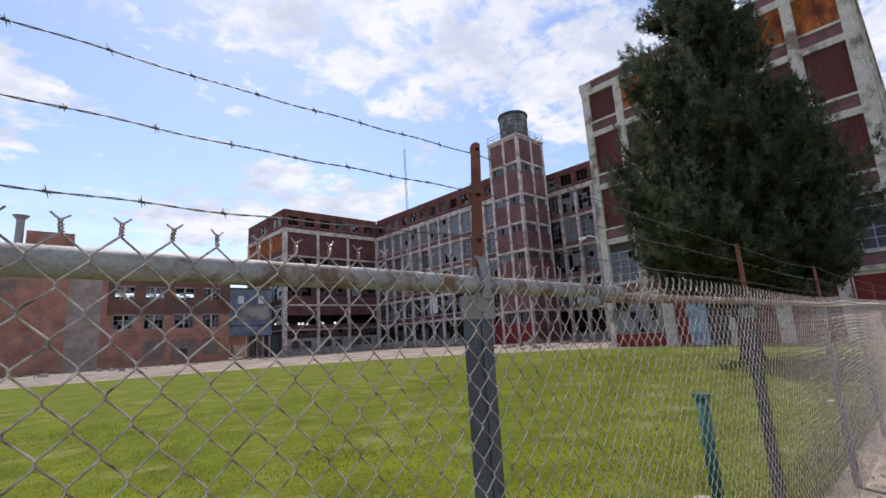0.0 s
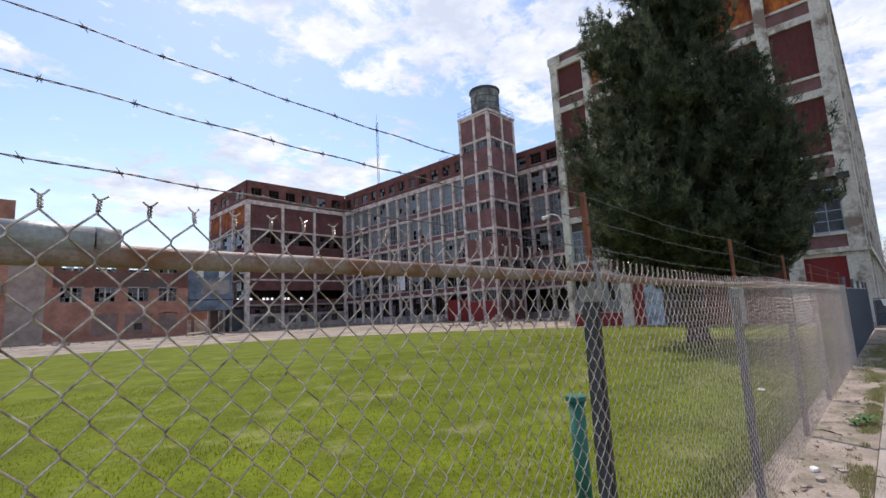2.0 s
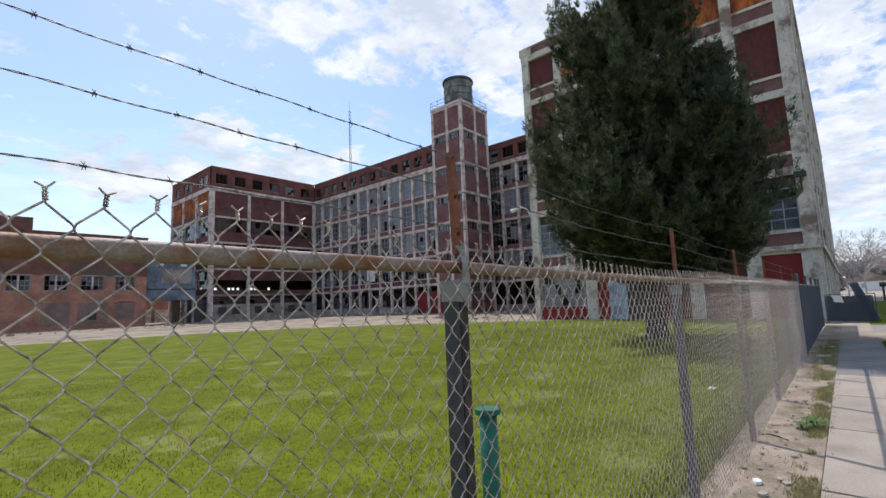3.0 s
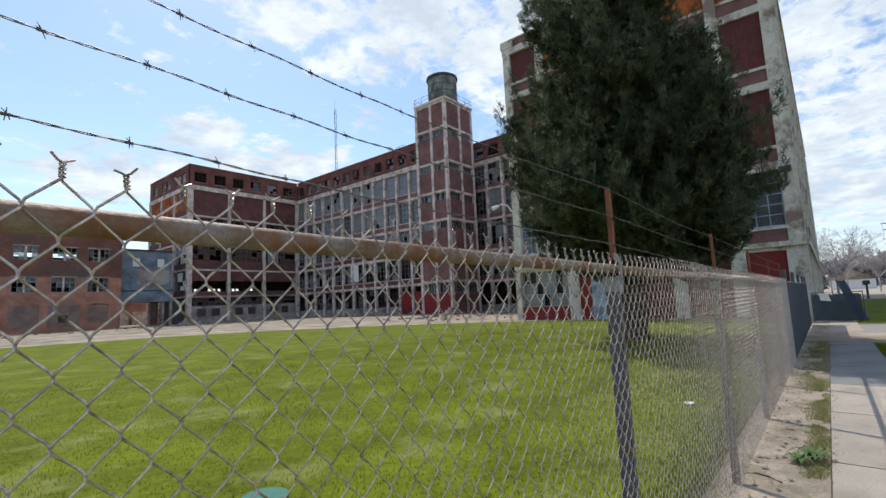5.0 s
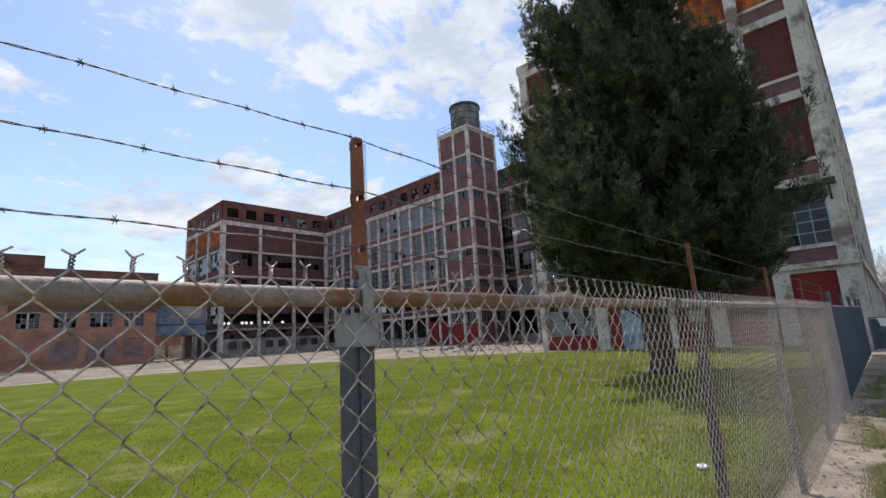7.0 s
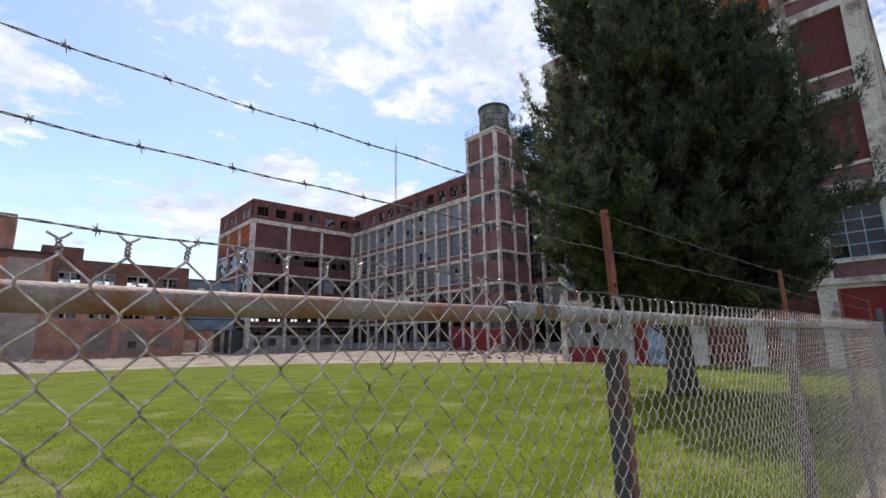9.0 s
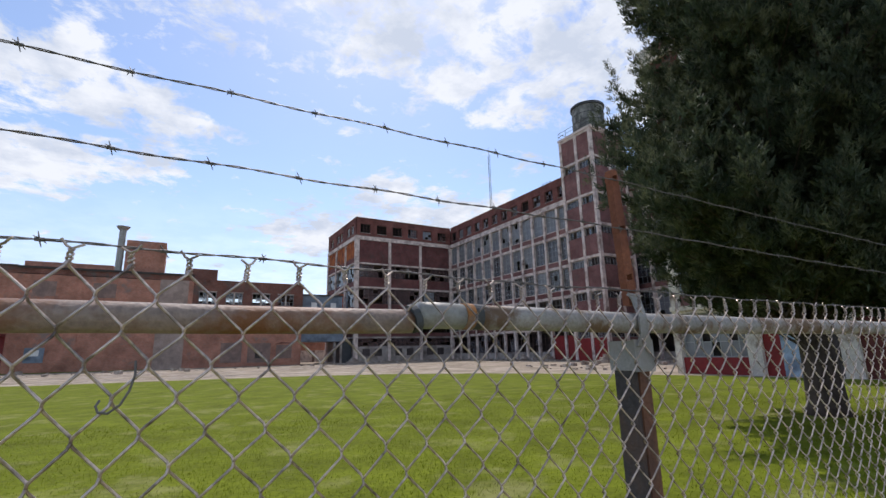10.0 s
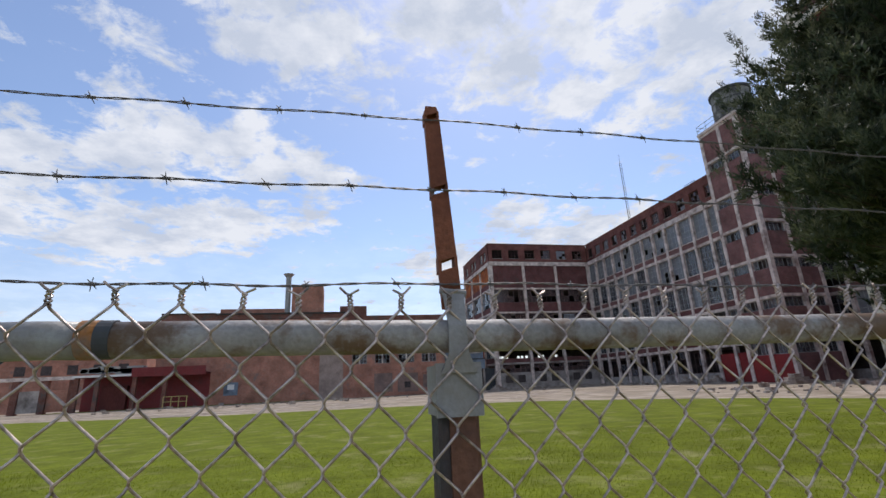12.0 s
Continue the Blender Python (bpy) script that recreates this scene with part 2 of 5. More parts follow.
M_RED = material("dark_red_panel", (0.125, 0.034, 0.028), 0.75, vary=0.3, scale=1.0, fine=7, stain=(0.09, 0.025, 0.025), stain_at=0.6, stretch=(1, 1, 0.4))
M_REDBRIGHT = material("red_paint", (0.23, 0.022, 0.022), 0.6, vary=0.2, scale=1.2, fine=9, stain=(0.2, 0.03, 0.03), stain_at=0.6)
M_RUST = material("rust_sheet", (0.45, 0.13, 0.03), 0.9, vary=0.4, scale=1.6, fine=9, stain=(0.13, 0.03, 0.02), stain_at=0.52, stain_scale=1.3, stretch=(1, 1, 0.5))
# dark base colour stands in for unlit rooms; also used on dark boards
M_DARK = material("inside_shade_and_dark_board", (0.075, 0.062, 0.060), 0.95, vary=0.4, scale=0.5, fine=4, bump=0)
M_SLAB = material("interior_slab", (0.26, 0.22, 0.20), 0.95, vary=0.3, scale=0.5, fine=4, bump=0)
M_GLASS = glass_material("dirty_glass", (0.26, 0.27, 0.29), 0.40)
M_GLASS_DARK = glass_material("dark_glass", (0.14, 0.14, 0.155), 0.65)
M_GLASS_BROWN = glass_material("brown_dusty_glass", (0.10, 0.068, 0.066), 0.4)
M_FRAME_BROWN = material("rusty_window_steel", (0.16, 0.11, 0.10), 0.8, vary=0.3, bump=0)
M_RENDER_BROWN = material("brown_stained_render", (0.27, 0.185, 0.155), 0.92, vary=0.25, scale=1.2, fine=9, stain=(0.16, 0.12, 0.11), stain_at=0.55, stain_scale=0.8)
M_PATCH = material("stained_brown_grey_render", (0.36, 0.28, 0.24), 0.92, vary=0.25, scale=1.0, fine=9, stain=(0.22, 0.17, 0.15), stain_at=0.56, stain_scale=0.7)
M_CUFF = material("new_zinc_sleeve", (0.31, 0.315, 0.305), 0.5, metal=0.2, vary=0.2, scale=14, fine=150, bump=0.15, stain=(0.22, 0.20, 0.17), stain_at=0.6, stain_scale=12)
M_MUNTIN = material("window_steel", (0.30, 0.31, 0.30), 0.7, vary=0.3, bump=0)
M_MUNTIN_W = material("grey_blue_frame", (0.33, 0.40, 0.46), 0.6, vary=0.2, bump=0)
M_ROOF = material("roof_tar", (0.06, 0.055, 0.05), 0.95, vary=0.3)
M_TANK = material("tank_boards", (0.11, 0.115, 0.11), 0.9, vary=0.4, scale=1.5, fine=9, stain=(0.38, 0.38, 0.35), stain_at=0.55, stain_scale=0.9, stretch=(1, 1, 0.5))
M_CLAD = material("blue_grey_cladding", (0.20, 0.25, 0.31), 0.7, vary=0.25, scale=0.9, fine=8, stain=(0.08, 0.10, 0.13), stain_at=0.58, stain_scale=0.5)
M_STEEL_DARK = material("dark_steel", (0.06, 0.065, 0.07), 0.7, vary=0.3)
M_GALV = material("weathered_galvanised", (0.28, 0.275, 0.275), 0.6, metal=0.2, vary=0.2, scale=25, fine=180, bump=0.12, stain=(0.24, 0.22, 0.19), stain_at=0.58, stain_scale=9, spec=0.5)
# dark specks in the colour stand in for shade at the mesh knots
M_WIRE = material("galvanised_wire_shade_specks", (0.56, 0.465, 0.405), 0.37, metal=0.78, vary=0.3, scale=30, fine=200, bump=0, stain=(0.09, 0.07, 0.062), stain_at=0.575, stain_scale=34, spec=0.5)
M_BARB = material("dull_barbed_wire", (0.15, 0.14, 0.135), 0.6, metal=0.5, vary=0.3, scale=30, fine=200, bump=0)
M_RAILRUST = material("galvanised_pipe_with_rust", (0.27, 0.21, 0.175), 0.62, metal=0.05, vary=0.3, scale=12, fine=160, bump=0.2, stain=(0.20, 0.082, 0.032), stain_at=0.52, stain_scale=7.0, stain_soft=0.07, spec=0.5)
M_RAILGREY = material("grey_pipe", (0.32, 0.305, 0.29), 0.6, metal=0.05, vary=0.25, scale=12, fine=160, bump=0.15, stain=(0.16, 0.10, 0.06), stain_at=0.53, stain_scale=11.0, stain_soft=0.05, spec=0.45)
M_POST = material("blue_grey_post", (0.105, 0.11, 0.132), 0.6, metal=0.3, vary=0.3, scale=14, fine=120, bump=0.25, stain=(0.12, 0.08, 0.06), stain_at=0.62, stain_scale=9)
M_POSTRUST = material("rust_brown_post", (0.20, 0.095, 0.06), 0.8, metal=0.1, vary=0.3, scale=14, fine=120, bump=0.3, stain=(0.08, 0.05, 0.045), stain_at=0.56, stain_scale=7)
M_POSTSIDE = material("dark_post_side", (0.062, 0.058, 0.062), 0.75, metal=0.05, vary=0.3, scale=14, fine=120, bump=0.25, stain=(0.13, 0.08, 0.06), stain_at=0.58, stain_scale=9)
M_POSTDARK = material("dark_brown_post", (0.055, 0.045, 0.043), 0.7, metal=0.15, vary=0.3, scale=14, fine=120, bump=0.3, stain=(0.15, 0.10, 0.08), stain_at=0.6, stain_scale=7)
M_ARM = material("rusted_arm", (0.27, 0.098, 0.052), 0.8, metal=0.1, vary=0.3, scale=16, fine=160, bump=0.3, stain=(0.12, 0.04, 0.025), stain_at=0.55, stain_scale=8)
M_BLUE = material("blue_slats", (0.035, 0.05, 0.075), 0.6, vary=0.2)
M_GREEN = material("green_paint", (0.015, 0.13, 0.09), 0.5, vary=0.2, scale=10, fine=60, stain=(0.03, 0.05, 0.04), stain_at=0.66, stain_scale=12)
M_GRASS = material("mown_grass", (0.114, 0.138, 0.008), 0.95, vary=0.38, scale=1.1, fine=17, bump=0.35, stain=(0.27, 0.26, 0.11), stain_at=0.665, stain_scale=0.9, stain_soft=0.12, spec=0.1)
M_WEEDY = leafy(material("dry_weed_blades", (0.36, 0.32, 0.16), 0.85, vary=0.3, scale=2.0, fine=12, bump=0, stain=(0.20, 0.24, 0.07), stain_at=0.54, stain_scale=2.0, spec=0.1), 0.4)
M_BLADE = leafy(material("grass_blades", (0.137, 0.169, 0.010), 0.8, vary=0.35, scale=0.8, fine=9, bump=0, stain=(0.32, 0.30, 0.15), stain_at=0.665, stain_scale=0.9, spec=0.1), 0.6)
M_LOT = material("cracked_concrete_lot", (0.37, 0.315, 0.255), 0.95, vary=0.3, scale=0.35, fine=6, stain=(0.20, 0.16, 0.11), stain_at=0.53, stain_scale=0.45, spec=0.1)
M_WALK = material("sidewalk_concrete", (0.40, 0.34, 0.28), 0.92, vary=0.14, scale=1.6, fine=55, random_tint=0.05, stain=(0.27, 0.23, 0.18), stain_at=0.62, stain_scale=1.5)
M_RUBBLE = material("pale_rubble", (0.42, 0.37, 0.32), 0.95, vary=0.3, scale=2, fine=14, bump=0.6, stain=(0.2, 0.15, 0.12), stain_at=0.52, stain_scale=1.3)
M_DIRT = material("dirt_and_litter_strip", (0.36, 0.29, 0.225), 0.95, vary=0.3, scale=3.0, fine=45, bump=0.8, stain=(0.13, 0.12, 0.06), stain_at=0.58, stain_scale=1.8)
M_ROAD = material("pale_asphalt", (0.27, 0.26, 0.25), 0.92, vary=0.15, scale=0.5, fine=20)
M_EARTH = material("far_ground", (0.16, 0.155, 0.08), 0.95, vary=0.3, scale=0.1, fine=2)
M_BARK = material("grey_brown_bark", (0.075, 0.055, 0.045), 0.95, vary=0.4, scale=4, fine=24, bump=1.0, stretch=(1, 1, 0.25))
# paler second colour: lighter tips, and highlights painted onto the clumps
M_LEAF = leafy(material("evergreen_scale_leaf", (0.043, 0.060, 0.032), 0.62, vary=0.7, scale=2.2, fine=9, bump=0, stain=(0.22, 0.23, 0.13), stain_at=0.59, stain_scale=2.4, spec=0.25), 0.3)
M_SHED = material("wine_red_sheet", (0.20, 0.035, 0.035), 0.75, vary=0.25, scale=0.8, fine=7, stain=(0.10, 0.04, 0.04), stain_at=0.6)
M_ORANGE = material("orange_rust", (0.37, 0.16, 0.05), 0.85, vary=0.35, scale=25, fine=160, bump=0.3, stain=(0.22, 0.19, 0.16), stain_at=0.56, stain_scale=30)
# twig colour lightened to paint in the haze of distance
M_TWIGFAR = material("haze_paled_twigs", (0.38, 0.35, 0.345), 0.95, vary=0.2, bump=0)
M_POLE = material("old_pole_timber", (0.15, 0.125, 0.11), 0.95, vary=0.25, bump=0)
M_WEED = material("weed_leaf", (0.10, 0.16, 0.05), 0.7, vary=0.3, scale=12, fine=60, bump=0)
M_WHITE = material("white_paint", (0.72, 0.72, 0.70), 0.7, vary=0.1)
M_PAPER = material("paper", (0.75, 0.75, 0.72), 0.8, vary=0.08)
M_YELLOW = material("yellow_paint", (0.55, 0.42, 0.16), 0.7, vary=0.15)
M_GRAFFITI = material("pale_blue_paint", (0.36, 0.46, 0.56), 0.8, vary=0.2, scale=1.5, fine=8, stain=(0.12, 0.14, 0.18), stain_at=0.6, stain_scale=1.2)
M_HOUSE = material("pale_siding", (0.50, 0.40, 0.36), 0.85, vary=0.12)
M_JOINT = material("joint_dirt", (0.10, 0.085, 0.06), 0.95, vary=0.3)


# ---- mesh helpers ----
class Geo:
    """Collects boxes, tubes and faces in world metres; make() links them as one mesh under a thing."""

    def __init__(self):
        self.v, self.f = [], []

    def box(self, x0, x1, y0, y1, z0, z1):
        k = len(self.v)
        self.v += [(x0, y0, z0), (x1, y0, z0), (x1, y1, z0), (x0, y1, z0), (x0, y0, z1), (x1, y0, z1), (x1, y1, z1), (x0, y1, z1)]
        self.f += [tuple(k + i for i in q) for q in ((0, 3, 2, 1), (4, 5, 6, 7), (0, 1, 5, 4), (1, 2, 6, 5), (2, 3, 7, 6), (3, 0, 4, 7))]
        return self

    def face(self, pts):
        k = len(self.v)
        self.v += [tuple(p) for p in pts]
        self.f.append(tuple(range(k, k + len(pts))))
        return self

    def prism(self, pts, z0, z1):
        """Upright prism over a plan, given anticlockwise."""
        k, n = len(self.v), len(pts)
        self.v += [(x, y, z0) for x, y in pts] + [(x, y, z1) for x, y in pts]
        self.f.append(tuple(k + i for i in reversed(range(n))))
        self.f.append(tuple(k + n + i for i in range(n)))
        self.f += [(k + i, k + (i + 1) % n, k + n + (i + 1) % n, k + n + i) for i in range(n)]
        return self

    def tube(self, pts, r, n=6, caps=True):
        """A round bar through points; r is one radius or one for each point."""
        pts = [Vector(p) for p in pts]
        rs = r if isinstance(r, (list, tuple)) else [r] * len(pts)
        k = len(self.v)
        for i, p in enumerate(pts):
            d = (pts[min(i + 1, len(pts) - 1)] - pts[max(i - 1, 0)]).normalized()
            a = d.cross(Vector((0, 1, 0)) if abs(d.y) < 0.9 else Vector((1, 0, 0))).normalized()
            b = d.cross(a)
            for j in range(n):
                t = 2 * math.pi * j / n
                self.v.append(tuple(p + rs[i] * (math.cos(t) * a + math.sin(t) * b)))
        for i in range(len(pts) - 1):
            for j in range(n):
                q, w = k + i * n, (j + 1) % n
                self.f.append((q + j, q + w, q + n + w, q + n + j))
        if caps:
            self.f.append(tuple(k + j for j in reversed(range(n))))
            self.f.append(tuple(k + (len(pts) - 1) * n + j for j in range(n)))
        return self

    def make(self, name, mat, parent=None, label="", smooth=False, kind="", category="", at=None):
        base = Vector(at) if at is not None else Vector((0, 0, 0))
        p = parent
        if p is not None:
            base = Vector((0, 0, 0))
        while p is not None:
            base += p.location
            p = p.parent
        me = bpy.data.meshes.new(name)
        me.from_pydata([(x - base.x, y - base.y, z - base.z) for x, y, z in self.v], [], self.f)
        me.materials.append(mat)
        if smooth:
            me.polygons.foreach_set("use_smooth", [True] * len(me.polygons))
        ob = new(name, me)
        if parent is not None:
            ob.parent = parent
        elif at is not None:
            ob.location = base
        return tagged(ob, label=label, kind=kind, category=category)


def thing(name, at, label, category, group=""):
    ob = new(name)
    ob.location = at
    ob.empty_display_size = 0.2
    return tagged(ob, label=label, category=category, group=group)


def structure(ob, label):
    return tagged(ob, label=label, kind="structure")


def ease(t):
    t = min(1.0, max(0.0, t))
    return t * t * (3 - 2 * t)


# ---- ground ----
LAWN = [(-30, 0.25), (13.9, 0.25), (29.6, 0.6), (29.7, 9.0), (28.6, 14.5), (27.0, 19.5), (23.5, 25.0), (19.5, 29.5), (14.5, 32.4), (8.0, 34.0), (0.0, 35.6),
        (-10, 40.0), (-19, 44.2), (-32, 49.0), (-40, 52.0), (-40, 0.25)]
structure(Geo().box(-400, 900, -400, 900, -0.30, -0.02).make("ground", M_EARTH), "flat ground that reaches the horizon")
structure(Geo().box(-60, 75, 0.2, 115, -0.02, 0.0).make("pavement_lot", M_LOT), "cracked pale concrete factory lot")
structure(Geo().prism(LAWN, 0.0, 0.035).make("lawn_ground", M_GRASS), "mown green lawn with pale dry patches")


structure(Geo().box(-30, 4, 71.6, 73.4, -0.01, 0.05).make("grass_strip", M_GRASS), "thin strip of grass along the brick workshop")


# ---- facades ----
class Wall:
    """Places boxes by metres along a wall, out from it and up. way: 'x' (wall along x, faces -y) or 'y' (along y, faces -x)."""

    def __init__(self, way, plane):
        self.way, self.plane = way, plane

    def box(self, g, u0, u1, d0, d1, z0, z1):
        """d: metres out of the wall's face, towards -y or -x."""
        if self.way == "x":
            g.box(u0, u1, self.plane - d1, self.plane - d0, z0, z1)
        else:
            g.box(self.plane - d1, self.plane - d0, u0, u1, z0, z1)
        return g


rng = random.Random(7)


def window(w, parent, u0, u1, z0, z1, cols, rows, glass, frame_mat, broken=0.15, depth=0.22, label=""):
    """A steel window with its bars and its panes, some of them gone."""
    t = 0.07
    a, b = u0 + t, u1 - t
    c, d = z0 + t, z1 - t
    ring = [(u0, z0), (u1, z0), (u1, z1), (u0, z1), (a, c), (b, c), (b, d), (a, d)]
    g = Geo()
    for dd in (-depth, -depth - 0.07):
        for u, z in ring:
            g.v.append((u, w.plane - dd, z) if w.way == "x" else (w.plane - dd, u, z))
    for q in range(4):
        r = (q + 1) % 4
        g.f += [(q, r, 4 + r, 4 + q), (8 + r, 8 + q, 12 + q, 12 + r), (4 + q, 4 + r, 12 + r, 12 + q), (r, q, 8 + q, 8 + r)]
    win = g.make("window", frame_mat, parent, label)
    for i in range(1, cols):
        u = a + (b - a) * i / cols
        one(w, win, "glazing_bar", frame_mat, u - 0.02, u + 0.02, -depth - 0.06, -depth - 0.01, c, d)
    for j in range(1, rows):
        z = c + (d - c) * j / rows
        one(w, win, "glazing_bar", frame_mat, a, b, -depth - 0.055, -depth - 0.015, z - 0.02, z + 0.02)
    for i in range(cols):
        for j in range(rows):
            if rng.random() < broken:
                continue
            one(w, win, "pane", glass, a + (b - a) * i / cols, a + (b - a) * (i + 1) / cols, -depth - 0.042, -depth - 0.034, c + (d - c) * j / rows, c + (d - c) * (j + 1) / rows)
    return win


BOXES = {}


def place(name, mat, parent, x0, x1, y0, y1, z0, z1, label=""):
    """A box as an object of its own; alike boxes share one mesh."""
    key = (mat.name, round(x1 - x0, 3), round(y1 - y0, 3), round(z1 - z0, 3))
    if key not in BOXES:
        g = Geo().box(-key[1] / 2, key[1] / 2, -key[2] / 2, key[2] / 2, -key[3] / 2, key[3] / 2)
        me = bpy.data.meshes.new(name)
        me.from_pydata(g.v, [], g.f)
        me.materials.append(mat)
        BOXES[key] = me
    ob = new(name, BOXES[key])
    base, p = Vector((0, 0, 0)), parent
    while p is not None:
        base += p.location
        p = p.parent
    ob.parent = parent
    ob.location = Vector(((x0 + x1) / 2, (y0 + y1) / 2, (z0 + z1) / 2)) - base
    return tagged(ob, label=label)


def one(w, parent, name, mat, u0, u1, d0, d1, z0, z1, label=""):
    (x0, y0, za), (x1, y1, zb) = w.box(Geo(), u0, u1, d0, d1, z0, z1).v[0], w.box(Geo(), u0, u1, d0, d1, z0, z1).v[6]
    return place(name, mat, parent, x0, x1, y0, y1, za, zb, label)


def shell(parent, x0, x1, y0, y1, floors, top, holes=False):
    """Back walls, floor slabs and roof inside a building; the street faces are built apart."""
    for z in floors:
        Geo().box(x0 + 0.3, x1 - 0.3, y0 + 0.3, y1 - 0.3, z - 0.25, z).make("floor_slab", M_SLAB, parent)
    Geo().box(x0 + 0.3, x1 - 0.3, y0 + 0.3, y1 - 0.3, top - 0.5, top - 0.3).make("roof", M_ROOF, parent, "flat tarred roof")


# ---- long factory building ----
FL = [4.0, 8.15, 12.25, 16.6]      # undersides of the floor beams
long_b = thing("factory_building", (60, 57, 0), "long abandoned brick and concrete factory with broken windows", "factory")
wl_long = Wall("y", 51.5)
ys = [74.69 - 2.655 * i for i in range(13)]   # columns
shell(long_b, 51.6, 70, 41.0, 92.0, (4.3, 8.4, 12.5, 16.9, 21.4), 25.0)
one(Wall("y", 70), long_b, "wall", M_BRICK, 20, 92, -0.3, 0, 0, 25.0)
# added inner wall whose dark colour stands in for room shade
one(Wall("y", 60.0), long_b, "partition", M_DARK, 41.2, 92, -0.2, 0, 0, 24.4, "inner wall coloured dark to stand in for room shade")
for i, y in enumerate(ys):
    one(wl_long, long_b, "column", M_CONC, y - 0.20, y + 0.20, -0.35, 0.12, 0, 21.2)
    if i == 12:
        break
    a, b = ys[i + 1] + 0.20, y - 0.20
    for k, z in enumerate(FL):
        one(wl_long, long_b, "beam", M_CONC, a, b, -0.30, 0.05, z, z + 0.36)
        one(wl_long, long_b, "spandrel", M_BRICK_TOWER if k > 1 else M_BRICK, a, b, -0.25, 0.0, z + 0.36, z + 1.0)
        one(wl_long, long_b, "sill", M_CONC, a, b, -0.3, 0.06, z + 1.0, z + 1.10)
        top = (FL + [21.0])[k + 1]
        window(wl_long, long_b, a, b, z + 1.10, top, 3, 4, M_GLASS if (k == 3 or rng.random() < 0.3) else M_GLASS_DARK, M_MUNTIN, rng.choice((0.0, 0.04, 0.08, 0.15, 0.6 if rng.random() < 0.6 else 0.2)) if k else rng.choice((0.4, 0.6, 0.85)))
    if i < 10:
        window(wl_long, long_b, a, b, 1.1, FL[0], 3, 3, M_GLASS_DARK, M_FRAME_BROWN, rng.choice((0.5, 0.7, 0.9)))
        one(wl_long, long_b, "plinth", M_CONC_DIRTY, a, b, -0.3, -0.08, 0, 1.1)
    else:
        one(wl_long, long_b, "door_panel", M_REDBRIGHT, a, b, -0.2, -0.05, 0, 3.2, "red painted panel")
one(wl_long, long_b, "cornice", M_CONC, 41.1, 74.5, -0.4, 0.18, 21.0, 21.7, "white painted concrete band")
# brick top storey with its openings
def top_storey(w, parent, u0, u1, wins, z0=21.7, z1=25.08, wz0=22.25, wz1=23.95, ww=1.65, broken=0.55, frame_mat=None):
    one(w, parent, "top_wall", M_BRICK_TOP, u0, u1, -0.35, 0.0, z0, wz0)
    one(w, parent, "top_wall", M_BRICK_TOP, u0, u1, -0.35, 0.0, wz1, z1 - 0.12)
    one(w, parent, "coping", M_BRICK_OLD, u0, u1, -0.45, 0.07, z1 - 0.12, z1)
    edges = [u0]
    for c in wins:
        edges += [c - ww / 2, c + ww / 2]
    edges.append(u1)
    for i in range(0, len(edges), 2):
        if edges[i + 1] - edges[i] > 0.01:
            one(w, parent, "pier", M_BRICK_TOP, edges[i], edges[i + 1], -0.35, 0.0, wz0, wz1)
    for c in wins:
        one(w, parent, "sill", M_CONC_DIRTY, c - ww / 2, c + ww / 2, -0.3, 0.05, wz0, wz0 + 0.07)
        window(w, parent, c - ww / 2, c + ww / 2, wz0 + 0.07, wz1, 3, 3, rng.choice((M_GLASS, M_GLASS_BROWN, M_GLASS_BROWN)), frame_mat or M_FRAME_BROWN, broken * rng.choice((0.2, 1, 2)))


top_storey(wl_long, long_b, 41.1, 74.5, [(ys[i] + ys[i + 1]) / 2 for i in reversed(range(12))])
one(wl_long, long_b, "board", M_WHITE, 57.4, 59.3, 0.0, 0.08, 5.4, 8.1, "white board over a window")
g = Geo()
for y in (47.0, 48.8):
    g.tube([(52.3, y, 24.6), (52.3, y, 25.7)], 0.04, 5)
g.tube([(52.3, 46.9, 25.7), (52.3, 48.9, 25.7)], 0.04, 5)
g.make("roof_rail", M_STEEL_DARK, long_b)

# ---- wing at the far end ----
wing = thing("factory_wing", (42, 83, 0), "factory end wing with open dark floors and brick top storey", "factory")
w_front = Wall("x", 74.69)
w_end = Wall("y", 32.32)
xs = [32.52, 38.65, 44.85, 51.3]
shell(wing, 32.3, 60, 74.7, 91.6, (4.2, 8.4, 12.5, 16.9, 21.4), 25.0)
# back wall with daylight openings on the second floor
zb = 91.3
g = Geo().box(32.3, 60, zb, zb + 0.3, 0, 5.4)
g.box(32.3, 60, zb, zb + 0.3, 6.15, 25.0)
edge = 32.3
for c in (34.2, 35.1, 35.8, 37.5, 38.4, 39.1, 40.0, 42.6, 43.4, 44.4, 47.2, 48.0, 51.0):
    g.box(edge, c, zb, zb + 0.3, 5.4, 6.15)
    edge = c + 0.62
g.box(edge, 60, zb, zb + 0.3, 5.4, 6.15)
g.make("wall", M_CONC_DIRTY, wing, "stained back wall with small openings")
for i, x in enumerate(xs):
    wd = 0.38 if i == 0 else 0.24
    one(w_front, wing, "column", M_CONC, x - wd if i == 0 else x - wd, x + wd, -0.4, 0.12, 0, 21.2)
